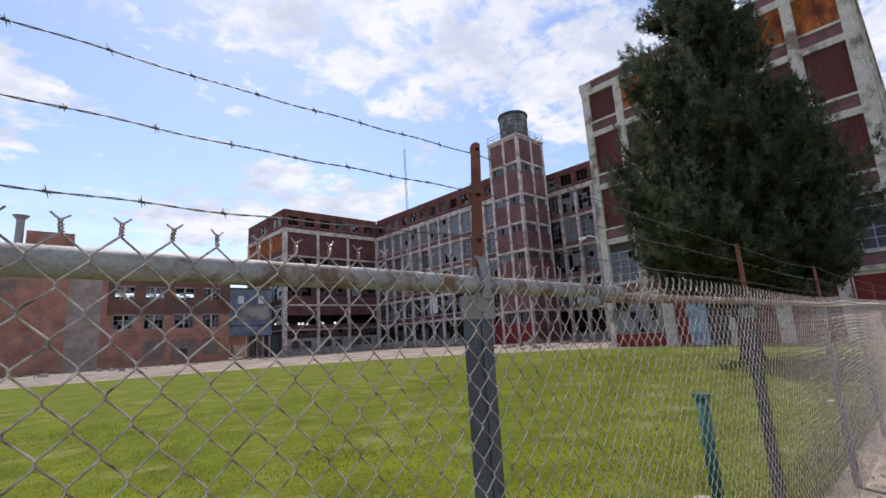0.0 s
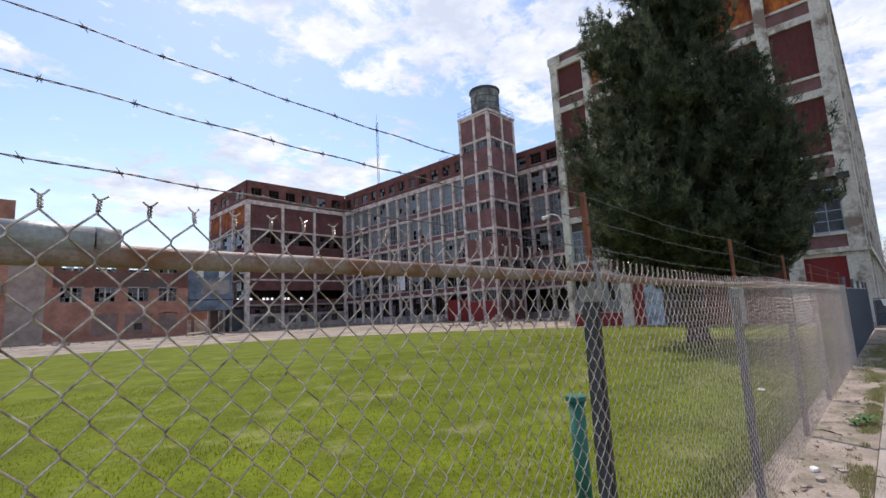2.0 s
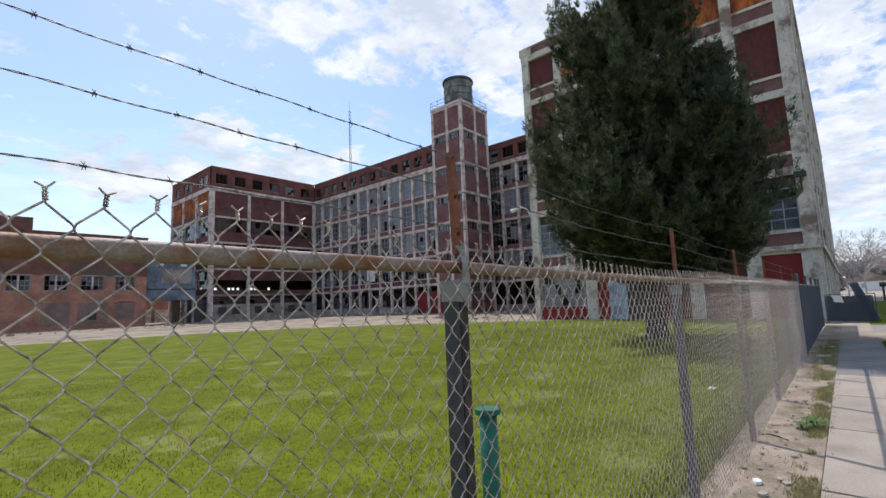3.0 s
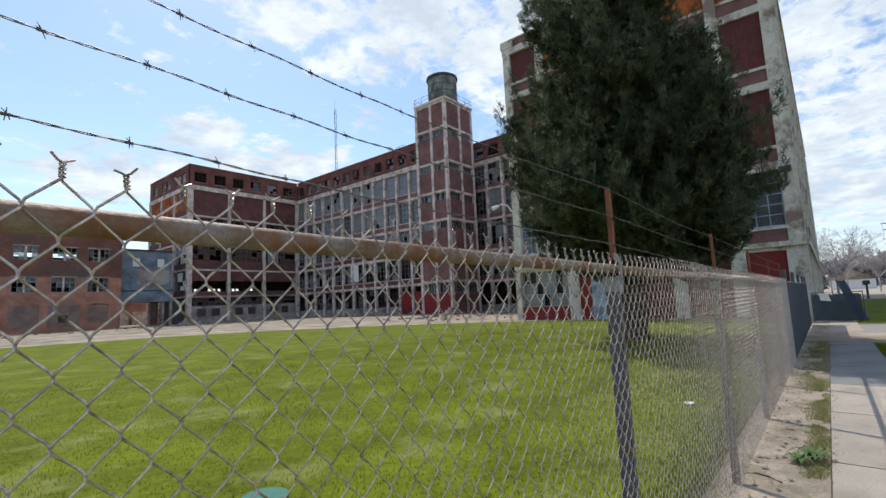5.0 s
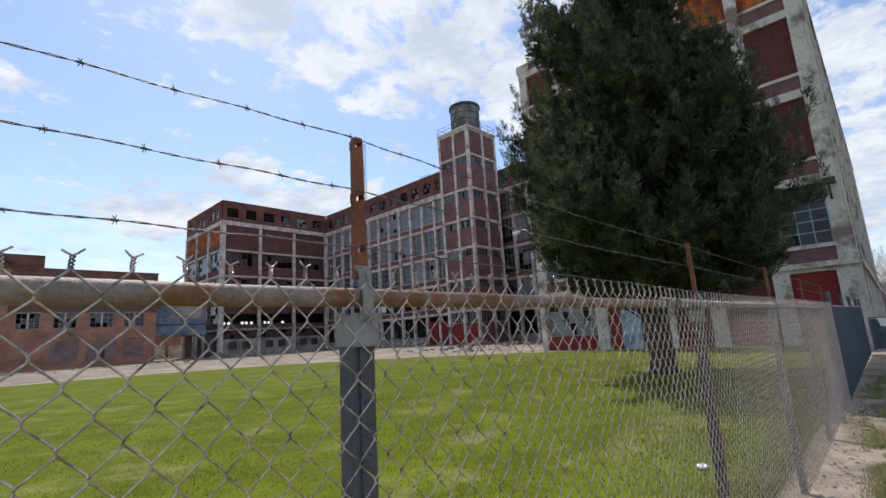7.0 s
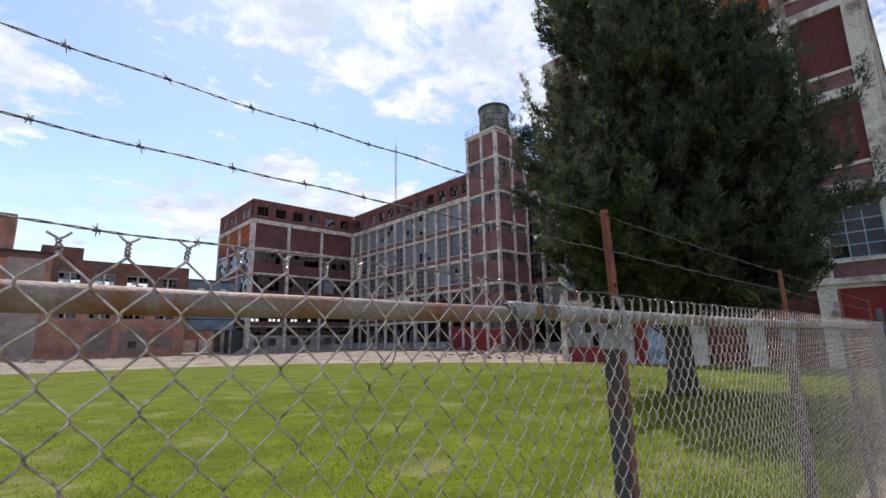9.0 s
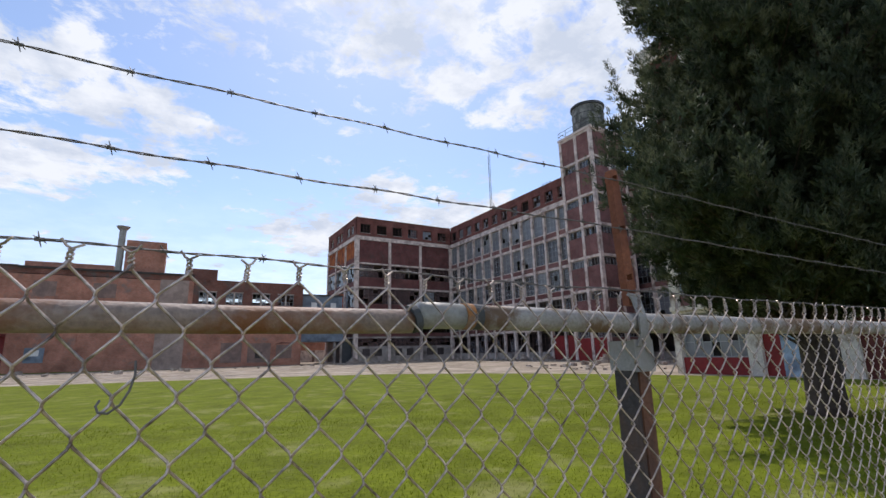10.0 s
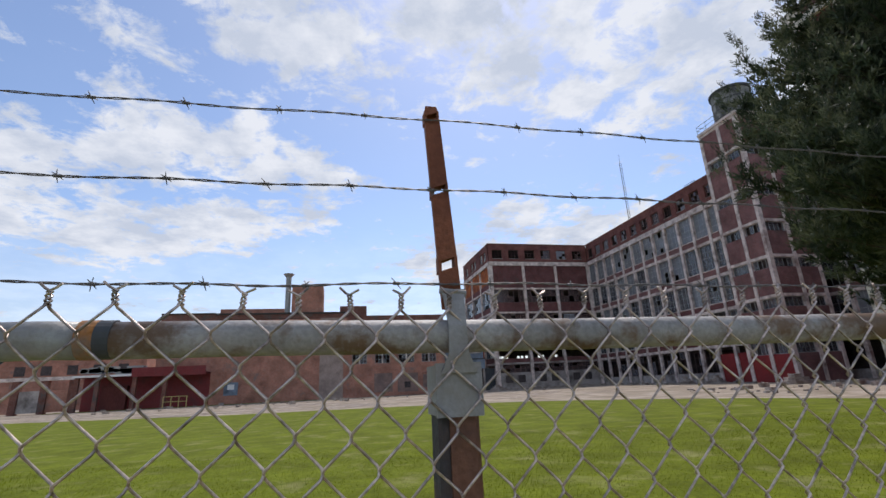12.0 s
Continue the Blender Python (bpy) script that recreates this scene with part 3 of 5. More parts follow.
for i in range(3):
    a, b = xs[i] + (0.38 if i == 0 else 0.24), xs[i + 1] - 0.24
    for k, z in enumerate((3.95, 8.15, 12.5, 16.7)):
        one(w_front, wing, "beam", M_CONC_DIRTY if k == 0 else M_CONC, a, b, -0.3, 0.03, z, z + 0.28)
    one(w_front, wing, "infill", M_BRICK, a, b, -0.25, -0.05, 16.98, 21.0, "dark red brick infill")
    one(w_front, wing, "infill", M_BRICK, a, b, -0.25, -0.05, 12.78, 14.4, "dark red brick infill")
    window(w_front, wing, a, b, 14.4, 16.7, 6, 2, M_GLASS_BROWN, M_FRAME_BROWN, 0.3)
    one(w_front, wing, "infill", M_BRICK, a, b, -0.25, -0.05, 8.43, 9.8, "dark red brick infill")
    window(w_front, wing, a, b, 9.8, 12.5, 6, 3, M_GLASS_BROWN, M_FRAME_BROWN, 0.3)
    one(w_front, wing, "infill", M_BRICK, a, b, -0.25, -0.08, 4.23, 4.9, "dark red brick infill")
    one(w_front, wing, "infill", M_BRICK, a, b, -0.3, -0.1, 6.55, 8.15, "dark red brick infill")
    window(w_front, wing, a, b, 2.6, 3.95, 6, 2, M_GLASS_BROWN, M_FRAME_BROWN, 0.3)
    one(w_front, wing, "wall", M_CONC_DIRTY, a, b, -0.3, -0.06, 0, 2.6, "stained grey render wall")
    for u in (a + 0.9, a + 3.1):
        one(w_front, wing, "patch", M_DARK, u, u + 1.3, -0.06, -0.03, 1.0, 2.2, "boarded opening")
window(w_front, wing, 45.6, 47.6, 10.0, 12.2, 3, 3, M_GLASS, M_MUNTIN_W, 0.0, 0.12)
one(w_front, wing, "cornice", M_CONC, 32.3, 51.3, -0.4, 0.16, 21.0, 21.7, "white painted concrete band")
top_storey(w_front, wing, 32.32, 51.5, [34.0, 37.1, 40.2, 43.3, 46.4, 49.6], ww=1.9)
yw = [74.95, 80.4, 86.0, 91.4]
for y in yw:
    one(w_end, wing, "column", M_CONC, y - 0.26, y + 0.26, -0.4, 0.10, 0, 21.2)
for i in range(3):
    a, b = yw[i] + 0.26, yw[i + 1] - 0.26
    for z in (3.95, 8.15, 12.5, 16.7):
        one(w_end, wing, "beam", M_CONC, a, b, -0.3, 0.03, z, z + 0.3)
        one(w_end, wing, "spandrel", M_BRICK, a, b, -0.25, 0.0, z + 0.3, z + 1.2)
        if z > 16 or (z < 9 and i == 1):
            one(w_end, wing, "infill", M_RUST, a, b, -0.3, -0.15, z + 1.2, (z + 4.1) if z < 16 else 21.0, "rusted orange sheet infill")
        else:
            window(w_end, wing, a, b, z + 1.2, z + 4.1, 5, 4, M_GLASS, M_MUNTIN_W, 0.3)
one(w_end, wing, "cornice", M_CONC, 74.7, 91.6, -0.4, 0.14, 21.0, 21.7)
top_storey(w_end, wing, 74.7, 91.6, [77.0, 79.0, 83.2, 85.2, 89.0], ww=1.7, broken=0.25, frame_mat=M_WHITE)

# ---- stair tower with its tank ----
tower = thing("factory_tower", (51.6, 38.5, 0), "brick stair tower with white concrete frame and railed roof", "tower")
TB = [4.05, 8.1, 12.1, 15.9, 19.9, 24.6, 28.15]
wt = {"y": (Wall("y", 48.77), [35.95, 38.45, 41.07]), "x": (Wall("x", 35.9), [48.85, 51.75, 54.5])}
# solid box; its dark colour paints the unlit inside of the tower
Geo().box(49.3, 54.4, 36.4, 41.0, 0.0, 27.9).make("core", M_DARK, tower, "solid core coloured dark as the tower's unlit inside")
for way, (w, cols) in wt.items():
    for i, u in enumerate(cols):
        h = 0.34 if i == (0) else 0.2
        if way == "x" and i == 0:
            continue
        lo = u - h if i else u
        one(w, tower, "column", M_CONC, lo, u + h, -0.4, 0.10, 0, 28.45)
    for i in range(2):
        a, b = cols[i] + (0.34 if i == 0 else 0.2), cols[i + 1] - 0.2
        prev = 0.0
        for k, z in enumerate(TB):
            one(w, tower, "beam", M_CONC, a, b, -0.3, 0.06, z, z + 0.3)
            if k == 6:
                one(w, tower, "panel", M_BRICK_TOWER, a, b, -0.25, 0.0, prev, z, "brown red brick panel")
            else:
                strip = 1.0 if k else 1.4
                one(w, tower, "panel", M_REDBRIGHT if (k == 0 and way == "y") else M_BRICK_TOWER, a, b, -0.25, 0.0, prev, z - strip, "")
                window(w, tower, a, b, z - strip, z, 4, 1, M_GLASS_DARK, M_MUNTIN, 0.3)
            prev = z + 0.3
Geo().box(48.55, 54.8, 35.7, 41.3, 28.45, 28.75).make("coping", M_CONC, tower)
g = Geo()
ring = [(48.65, 35.8), (54.7, 35.8), (54.7, 41.2), (48.65, 41.2)]
for i in range(4):
    (x0, y0), (x1, y1) = ring[i], ring[(i + 1) % 4]
    for z in (29.25, 29.75):
        g.tube([(x0, y0, z), (x1, y1, z)], 0.03, 4)
    for s in range(4):
        x, y = x0 + (x1 - x0) * s / 4, y0 + (y1 - y0) * s / 4
        g.tube([(x, y, 28.7), (x, y, 29.75)], 0.03, 4)
g.make("roof_rail", M_STEEL_DARK, tower, "thin steel roof rail")
tank = thing("water_tank", (51.7, 38.5, 28.75), "round dark water tank with pale patches on a roof", "tank")
TC, TR = Vector((51.7, 38.5, 0)), 2.05
n = 40
for name, r, z0, z1, mat in (("body", TR, 28.75, 32.75, M_TANK), ("rim", TR + 0.16, 32.75, 33.05, M_STEEL_DARK), ("hoop", TR + 0.04, 29.6, 29.68, M_STEEL_DARK),
                             ("hoop", TR + 0.04, 30.6, 30.68, M_STEEL_DARK), ("hoop", TR + 0.04, 31.6, 31.68, M_STEEL_DARK)):
    Geo().prism([(TC.x + r * math.cos(6.2832 * i / n), TC.y + r * math.sin(6.2832 * i / n)) for i in range(n)], z0, z1).make(name, mat, tank)

# ---- recessed block between tower and tall building ----
rec = thing("factory_link", (60, 28, 0), "factory block set back behind the tower with broken windows", "factory")
w_rec = Wall("y", 56.5)
yr = [37.7 - 2.6 * i for i in range(7)]
shell(rec, 56.7, 70, 21.5, 41, (4.3, 8.4, 12.5, 16.9, 21.2), 24.2)
# another added wall, coloured dark as unlit rooms
one(Wall("y", 62.0), rec, "partition", M_DARK, 21.5, 40.8, -0.2, 0, 0, 23.6)
for i, y in enumerate(yr):
    one(w_rec, rec, "column", M_CONC, y - 0.2, y + 0.2, -0.3, 0.1, 0, 21.0)
    if i == 6:
        break
    a, b = yr[i + 1] + 0.2, y - 0.2
    for k, z in enumerate((4.0, 8.3, 12.7, 17.0)):
        one(w_rec, rec, "beam", M_CONC, a, b, -0.3, 0.05, z, z + 0.3)
        one(w_rec, rec, "spandrel", M_BRICK_TOWER, a, b, -0.25, 0.0, z + 0.3, z + 0.9)
        window(w_rec, rec, a, b, z + 0.9, (8.3, 12.7, 17.0, 20.8)[k], 3, 4, M_GLASS if i % 2 else M_GLASS_DARK, M_MUNTIN, (0.05, 0.3, 0.6)[(i + k) % 3])
    one(w_rec, rec, "plinth", M_CONC_DIRTY, a, b, -0.3, -0.05, 0, 0.9)
one(w_rec, rec, "cornice", M_CONC, 22.1, 38, -0.4, 0.16, 20.8, 21.4)
top_storey(w_rec, rec, 22.1, 38, [(yr[i] + yr[i + 1]) / 2 for i in reversed(range(6))], 21.4, 24.3, 21.8, 23.5, 1.9, 0.9)

# ---- tall building beside the street ----
tall = thing("street_factory_building", (50, 8, 0), "tall factory with flaking cream frame and dark red panels", "factory")
XT, YN, YS = 30.48, 15.75, 0.05
wf = Wall("y", XT)
wsd = Wall("x", YS)
# solid filling, coloured dark where the rooms get no light
Geo().box(XT + 0.6, 84, YS + 0.7, YN - 0.1, 0, 19.4).make("core", M_DARK, tall, "solid core coloured dark as the building's unlit inside")
Geo().box(XT + 0.2, 84.4, YN - 0.1, YN, 0, 19.5).make("wall", M_BRICK, tall, "red brick side wall")
Geo().box(84, 84.4, YS + 0.3, YN, 0, 19.5).make("wall", M_BRICK, tall)
yt = [15.45, 12.95, 10.40, 7.90, 5.35, 2.70, 0.30]
BZ = [3.2, 7.2, 11.35, 15.5]
for i, y in enumerate(yt):
    h = 0.27
    one(wf, tall, "pier", M_CONC_TALL, max(YS, y - h), min(YN, y + h), -0.5, 0.10, 3.2, 19.2, "cream pier with flaking paint")
for i in range(6):
    a, b = yt[i + 1] + 0.27, yt[i] - 0.27
    for k, z in enumerate(BZ):
        one(wf, tall, "beam", M_CONC_TALL, a, b, -0.4, 0.04, z, z + 0.4)
        one(wf, tall, "spandrel", M_BRICK_TOWER, a, b, -0.3, 0.0, z + 0.4, z + 1.05)
        one(wf, tall, "sill", M_CONC_TALL, a, b, -0.35, 0.08, z + 1.05, z + 1.2)
        top = (BZ + [18.9])[k + 1]
        if k == 0:
            window(wf, tall, a, b, z + 1.2, top - 0.6, 3, 4, M_GLASS_DARK, M_MUNTIN_W, 0.12, 0.12, "blue grey steel window with dark panes")
            one(wf, tall, "transom", M_DARK, a, b, -0.3, -0.2, top - 0.6, top)
        elif k == 3:
            one(wf, tall, "infill", M_RUST if i >= 1 else M_RED, a, b, -0.3, -0.12, z + 1.2, top, "rusted orange sheet infill" if i >= 1 else "dark red infill")
        else:
            one(wf, tall, "infill", M_RED, a, b, -0.3, -0.12, z + 1.2, top, "dark red infill")
one(wf, tall, "frieze", M_CONC_TALL, YS, YN, -0.5, 0.12, 18.9, 19.35)
one(wf, tall, "parapet", M_BRICK_TOWER, YS + 0.2, YN - 0.9, -0.4, 0.02, 19.35, 19.85, "brick parapet")
one(wf, tall, "coping", M_CONC_DIRTY, YS, YN - 0.9, -0.5, 0.1, 19.85, 20.0)
one(wf, tall, "parapet_end", M_CONC_TALL, YN - 0.9, YN + 0.08, -0.7, 0.16, 19.35, 19.95, "broken concrete parapet corner")
# belt course above the ground floor
one(wf, tall, "belt", M_CONC_TALL, YS - 0.12, YN, -0.3, 0.22, 3.38, 3.62, "projecting concrete belt course")
yg = [15.75, 11.65, 7.95, 5.55, 2.75, 0.42]
for y in yg:
    one(wf, tall, "ground_pier", M_CONC_TALL, max(YS, y - 0.36), min(YN, y + 0.30), -0.5, 0.16, 0, 3.2)
fills = [(11.95, 15.39, "win"), (10.55, 11.29, "red"), (9.45, 10.55, "paint"), (8.25, 9.45, "dark"), (5.85, 7.59, "dred"), (3.05, 5.19, "dred"), (0.72, 2.39, "red")]
for a, b, what in fills:
    if what == "win":
        window(wf, tall, a, b, 0.85, 3.2, 7, 3, M_GLASS, M_MUNTIN, 0.2)
        one(wf, tall, "infill", M_REDBRIGHT, a, b, -0.3, 0.02, 0, 0.85, "red painted low wall")
    else:
        # 'dark' is a flat panel with the doorway's shade in its colour
        mat = {"red": M_REDBRIGHT, "paint": M_GRAFFITI, "dark": M_DARK, "dred": M_RED}[what]
        one(wf, tall, "infill", mat, a, b, -0.3, -0.05, 0, 3.2, {"red": "bright red painted panel", "paint": "pale blue painted panel", "dark": "flat panel coloured dark as an unlit doorway", "dred": "dark red panel"}[what])
# street side
xsid = [XT + 6.1 * i for i in range(10)]
for i, x in enumerate(xsid):
    one(wsd, tall, "pier", M_CONC_TALL, x - (0.0 if i == 0 else 0.45), x + (0.75 if i == 0 else 0.45), -0.5, 0.14, 0, 19.35, "cream pier with flaking paint")
    if i == 9:
        break
    a, b = x + (0.75 if i == 0 else 0.45), xsid[i + 1] - 0.45
    for k, z in enumerate(BZ):
        one(wsd, tall, "beam", M_CONC_TALL, a, b, -0.4, 0.06, z, z + 0.4)
        one(wsd, tall, "spandrel", M_CONC_DIRTY, a, b, -0.3, 0.0, z + 0.4, z + 1.2)
        window(wsd, tall, a, b, z + 1.2, (BZ + [18.9])[k + 1], 6, 4, M_GLASS_DARK, M_MUNTIN_W, 0.25)
    one(wsd, tall, "ground_wall", M_CONC_DIRTY, a, b, -0.3, 0.0, 0, 3.2)
one(wsd, tall, "belt", M_CONC_TALL, XT + 0.01, 84, 0.14, 0.26, 3.38, 3.62, "projecting concrete belt course")
one(wsd, tall, "frieze", M_CONC_TALL, XT, 84, -0.5, 0.2, 19.35, 20.0)
Geo().box(XT + 0.5, 84, YS + 0.5, YN, 19.38, 19.5).make("roof", M_ROOF, tall, "flat tarred roof")
lamp = thing("wall_lamp", (30.2, 0.35, 6.9), "dark grey floodlight on a wall bracket", "lamp")
Geo().tube([(30.38, 0.35, 6.3), (30.2, 0.35, 6.5), (30.15, 0.35, 7.0)], 0.05, 6).make("bracket", M_STEEL_DARK, lamp)
Geo().box(29.95, 30.3, 0.1, 0.6, 6.95, 7.2).make("housing", M_STEEL_DARK, lamp)
goose = thing("gooseneck_lamp", (30.4, 15.9, 7.8), "white gooseneck lamp on the building corner", "lamp")
Geo().tube([(30.45, 15.8, 7.5), (30.3, 16.0, 7.95), (30.3, 16.5, 8.15), (30.3, 16.9, 8.05)], 0.045, 6).make("arm", M_WHITE, goose)
Geo().tube([(30.3, 16.75, 8.05), (30.3, 17.25, 7.95)], [0.09, 0.17], 8).make("shade", M_WHITE, goose)

# ---- low brick building ----
low = thing("brick_workshop", (6, 82, 0), "low orange brick workshop with boarded and broken windows", "workshop")
wlo = Wall("x", 73.69)
YB = 92
def plain(name, mat, x0, x1, z0, z1, label="", d0=-0.4, d1=0.0):
    return one(wlo, low, name, mat, x0, x1, d0, d1, z0, z1, label)


wx = [(8.75, 11.0), (12.25, 14.55), (15.9, 18.4), (19.6, 21.95)]
for z0, z1 in ((0, 4.9), (6.8, 8.9), (10.62, 12.2)):
    plain("wall", M_BRICK_LEFT if z0 < 6 else M_BRICK_OLD, 8.0, 23.36, z0, z1)
for z0, z1 in ((4.9, 6.8), (8.9, 10.62)):
    e = 8.0
    for a, b in wx + [(23.36, 0)]:
        plain("pier", M_BRICK_OLD if z0 > 6 else M_BRICK_LEFT, e, a, z0, z1)
        e = b
    for a, b in wx:
        c = (a + b) / 2
        window(wlo, low, a, c - 0.06, z0, z1, 2, 3, M_GLASS_DARK, M_MUNTIN, 0.5, 0.15)
        window(wlo, low, c + 0.06, b, z0, z1, 2, 3, M_GLASS_DARK, M_MUNTIN, 0.4, 0.15)
        plain("mullion", M_CONC, c - 0.06, c + 0.06, z0, z1, "", -0.25, -0.05)
        plain("lintel", M_CONC_DIRTY, a - 0.1, b + 0.1, z1, z1 + 0.12, "", 0.0, 0.03)
plain("coping", M_BRICK_OLD, 8.0, 23.42, 12.2, 12.35, "", -0.5, 0.06)
for a, b, z0, z1 in ((12.1, 14.9, 0.6, 3.4), (15.7, 18.9, 0.5, 3.3), (19.7, 22.0, 1.0, 3.0)):
    plain("blocked_opening", M_RENDER_BROWN, a, b, z0, z1, "bricked up and rendered opening", -0.02, 0.03)
for i in range(9):
    t0, t1 = math.pi * i / 9, math.pi * (i + 1) / 9
    one(wlo, low, "arch_brick", M_BRICK_OLD, 20.85 - 1.25 * math.cos(t0), 20.85 - 1.25 * math.cos(t1), -0.02, 0.05, 2.95 + 0.28 * math.sin((t0 + t1) / 2), 3.13 + 0.28 * math.sin((t0 + t1) / 2))
plain("small_window", M_DARK, 16.75, 17.7, 1.1, 2.0, "small dark window", 0.03, 0.05)
plain("wall", M_BRICK_LEFT, -18.5, 3.9, 0, 12.0)
plain("wall_patch", M_PATCH, 3.9, 7.4, 0, 12.1, "stained grey render bay")
plain("pilaster", M_BRICK_LEFT, 7.4, 8.0, 0, 12.1, "", -0.4, 0.12)
plain("pilaster", M_BRICK_LEFT, -5.1, -4.5, 0, 12.0, "", 0.0, 0.12)
plain("coping", M_ROOF, -11.2, 8.0, 12.75, 13.0, "dark roof edge", -0.5, 0.16)
plain("wall_top", M_BRICK_OLD, -11.2, 8.0, 12.1, 12.75)
plain("coping", M_ROOF, -18.5, -11.2, 12.9, 13.08, "", -0.5, 0.1)
plain("wall_top", M_BRICK_OLD, -18.5, -11.2, 12.0, 12.9)
for x0, x1 in ((-16.5, -14.7), (-9.5, -7.2), (-3.5, -1.0)):
    plain("blocked_opening", M_RENDER_BROWN, x0, x1, 9.3, 11.2, "rendered opening", -0.02, 0.03)
Geo().box(-11.15, -1.85, 76, 84, 12.9, 14.0).make("roof_box", M_BRICK_LEFT, low)
Geo().box(-0.6, 4.15, 74.6, 80, 12.9, 17.5).make("roof_box", M_BRICK_LEFT, low, "square brick roof house")
Geo().box(6.8, 11.0, 74.6, 79, 12.2, 14.05).make("roof_box", M_BRICK_OLD, low)
Geo().box(-18.5, 23.3, 73.9, YB, 11.8, 12.15).make("roof", M_ROOF, low)
Geo().box(23.0, 23.36, 74.09, YB, 0, 12.2).make("wall", M_BRICK_LEFT, low)
Geo().box(-18.5, -18.1, 74.09, YB, 0, 12.0).make("wall", M_BRICK_LEFT, low)
Geo().box(-18.5, 8.0, YB, YB + 0.4, 0, 12.2).make("wall", M_BRICK_OLD, low)
Geo().box(8.0, 23.36, YB, YB + 0.4, 0, 11.2).make("wall", M_BRICK_OLD, low)
one(wlo, low, "sign_board", M_CLAD, -9.3, -7.4, 0.0, 0.05, 1.2, 3.0, "grey board with an unreadable white mark")
one(wlo, low, "sign_mark", M_WHITE, -8.8, -7.9, 0.05, 0.07, 2.0, 2.7)
stack = thing("roof_chimney", (-1.25, 75.2, 13.0), "grey metal vent stack with a flared cap", "chimney")
Geo().tube([(-1.25, 75.2, 12.6), (-1.25, 75.2, 18.9)], 0.42, 14).make("pipe", M_CUFF, stack)
Geo().tube([(-1.25, 75.2, 18.9), (-1.25, 75.2, 19.4)], [0.46, 0.85], 14).make("cap", M_CUFF, stack)

# blue-grey clad bridge between the buildings
br = thing("clad_bridge", (27, 77, 3.5), "raised blue grey metal clad passage between two buildings", "passage")
Geo().box(23.4, 30.4, 75.6, 80, 5.2, 10.9).make("cladding", M_CLAD, br)
Geo().box(23.4, 30.6, 75.4, 80.1, 3.5, 5.0).make("skirt", M_CLAD, br)
Geo().box(23.4, 30.6, 75.45, 80.1, 5.0, 5.2).make("ledge", M_STEEL_DARK, br)
Geo().box(23.4, 30.5, 75.4, 80.1, 10.9, 11.1).make("roof", M_STEEL_DARK, br)
for x in (25.2, 28.4):
    Geo().box(x, x + 0.9, 75.56, 75.6, 8.6, 9.8).make("window", M_WHITE, br, "pale window pane")
Geo().box(25.8, 30.0, 75.55, 75.6, 6.0, 8.2).make("patch", M_CONC_DIRTY, br)
for x in (29.2, 30.3):
    Geo().box(x, x + 0.35, 75.8, 76.2, 0, 3.5).make("post", M_CONC_DIRTY, br)
Geo().box(30.6, 32.2, 75.6, 80, 0, 3.5).make("wall", M_STEEL_DARK, br)
yard = thing("yard_wall", (27, 96.5, 0), "low yard wall, pale render below and old brick above", "wall")
Geo().box(2.0, 46.0, 96.5, 97.5, 0, 2.3).make("base", M_CONC, yard, "pale rendered base")
Geo().box(2.0, 46.0, 96.6, 97.4, 2.3, 4.7).make("upper", M_BRICK_LEFT, yard, "old brick courses")
for i in range(11):
    Geo().box(4 + i * 3.9, 4.5 + i * 3.9, 96.35, 96.5, 0, 2.3).make("buttress", M_RENDER_BROWN, yard)

# rubble along the foot of the buildings
rr = random.Random(31)
g = Geo()
for _ in range(520):
    t = rr.random()
    if t < 0.35:
        x, y = rr.uniform(33, 51), 73.6 - abs(rr.gauss(0, 1.6))
    elif t < 0.65:
        x, y = 50.6 - abs(rr.gauss(0, 1.8)), rr.uniform(22, 73)
    elif t < 0.8:
        x, y = rr.uniform(31, 48), rr.gauss(26, 4)
    else:
        x, y = rr.uniform(-25, 33), rr.uniform(56, 72)
    s = 0.08 + 0.30 * rr.random() ** 2.2
    n = 5
    g.prism([(x + s * (0.7 + 0.5 * rr.random()) * math.cos(6.283 * q / n), y + s * (0.7 + 0.5 * rr.random()) * math.sin(6.283 * q / n)) for q in range(n)], 0, s * (0.4 + 0.6 * rr.random()))
tagged(g.make("rubble", M_RUBBLE, at=(40, 60, 0), label="broken bricks and concrete chunks at the foot of the walls", category="rubble"), kind="stuff")
for cx, cy, r in ((50.0, 47.5, 1.1), (49.7, 52.0, 0.8), (45.0, 33.0, 1.3), (31.5, 71.8, 1.2)):
    g = Geo()
    n = 11
    for lay in range(3):
        rad = r * (1 - lay * 0.3)
        g.prism([(cx + rad * (0.8 + 0.35 * rr.random()) * math.cos(6.283 * q / n), cy + rad * (0.8 + 0.35 * rr.random()) * math.sin(6.283 * q / n)) for q in range(n)], lay * 0.28, (lay + 1) * 0.28)
    g.make("rubble_heap", M_RUBBLE, at=(cx, cy, 0), label="low heap of pale brown rubble by the wall", category="rubble")
g = Geo()
for _ in range(150):
    t = rr.random()
    x, y = rr.uniform(-28, 34), rr.uniform(38, 71)
    ln, wd = 0.8 + 2.4 * rr.random(), 0.10 + 0.5 * rr.random()
    n = 8
    g.prism([(x + ln * (0.7 + 0.5 * rr.random()) * math.cos(6.283 * q / n), y + wd * (0.7 + 0.5 * rr.random()) * math.sin(6.283 * q / n)) for q in range(n)], 0.0, 0.012)
tagged(g.make("broken_slabs", M_RUBBLE, at=(5, 55, 0), label="pale broken concrete patches on the lot", category="rubble"), kind="stuff")

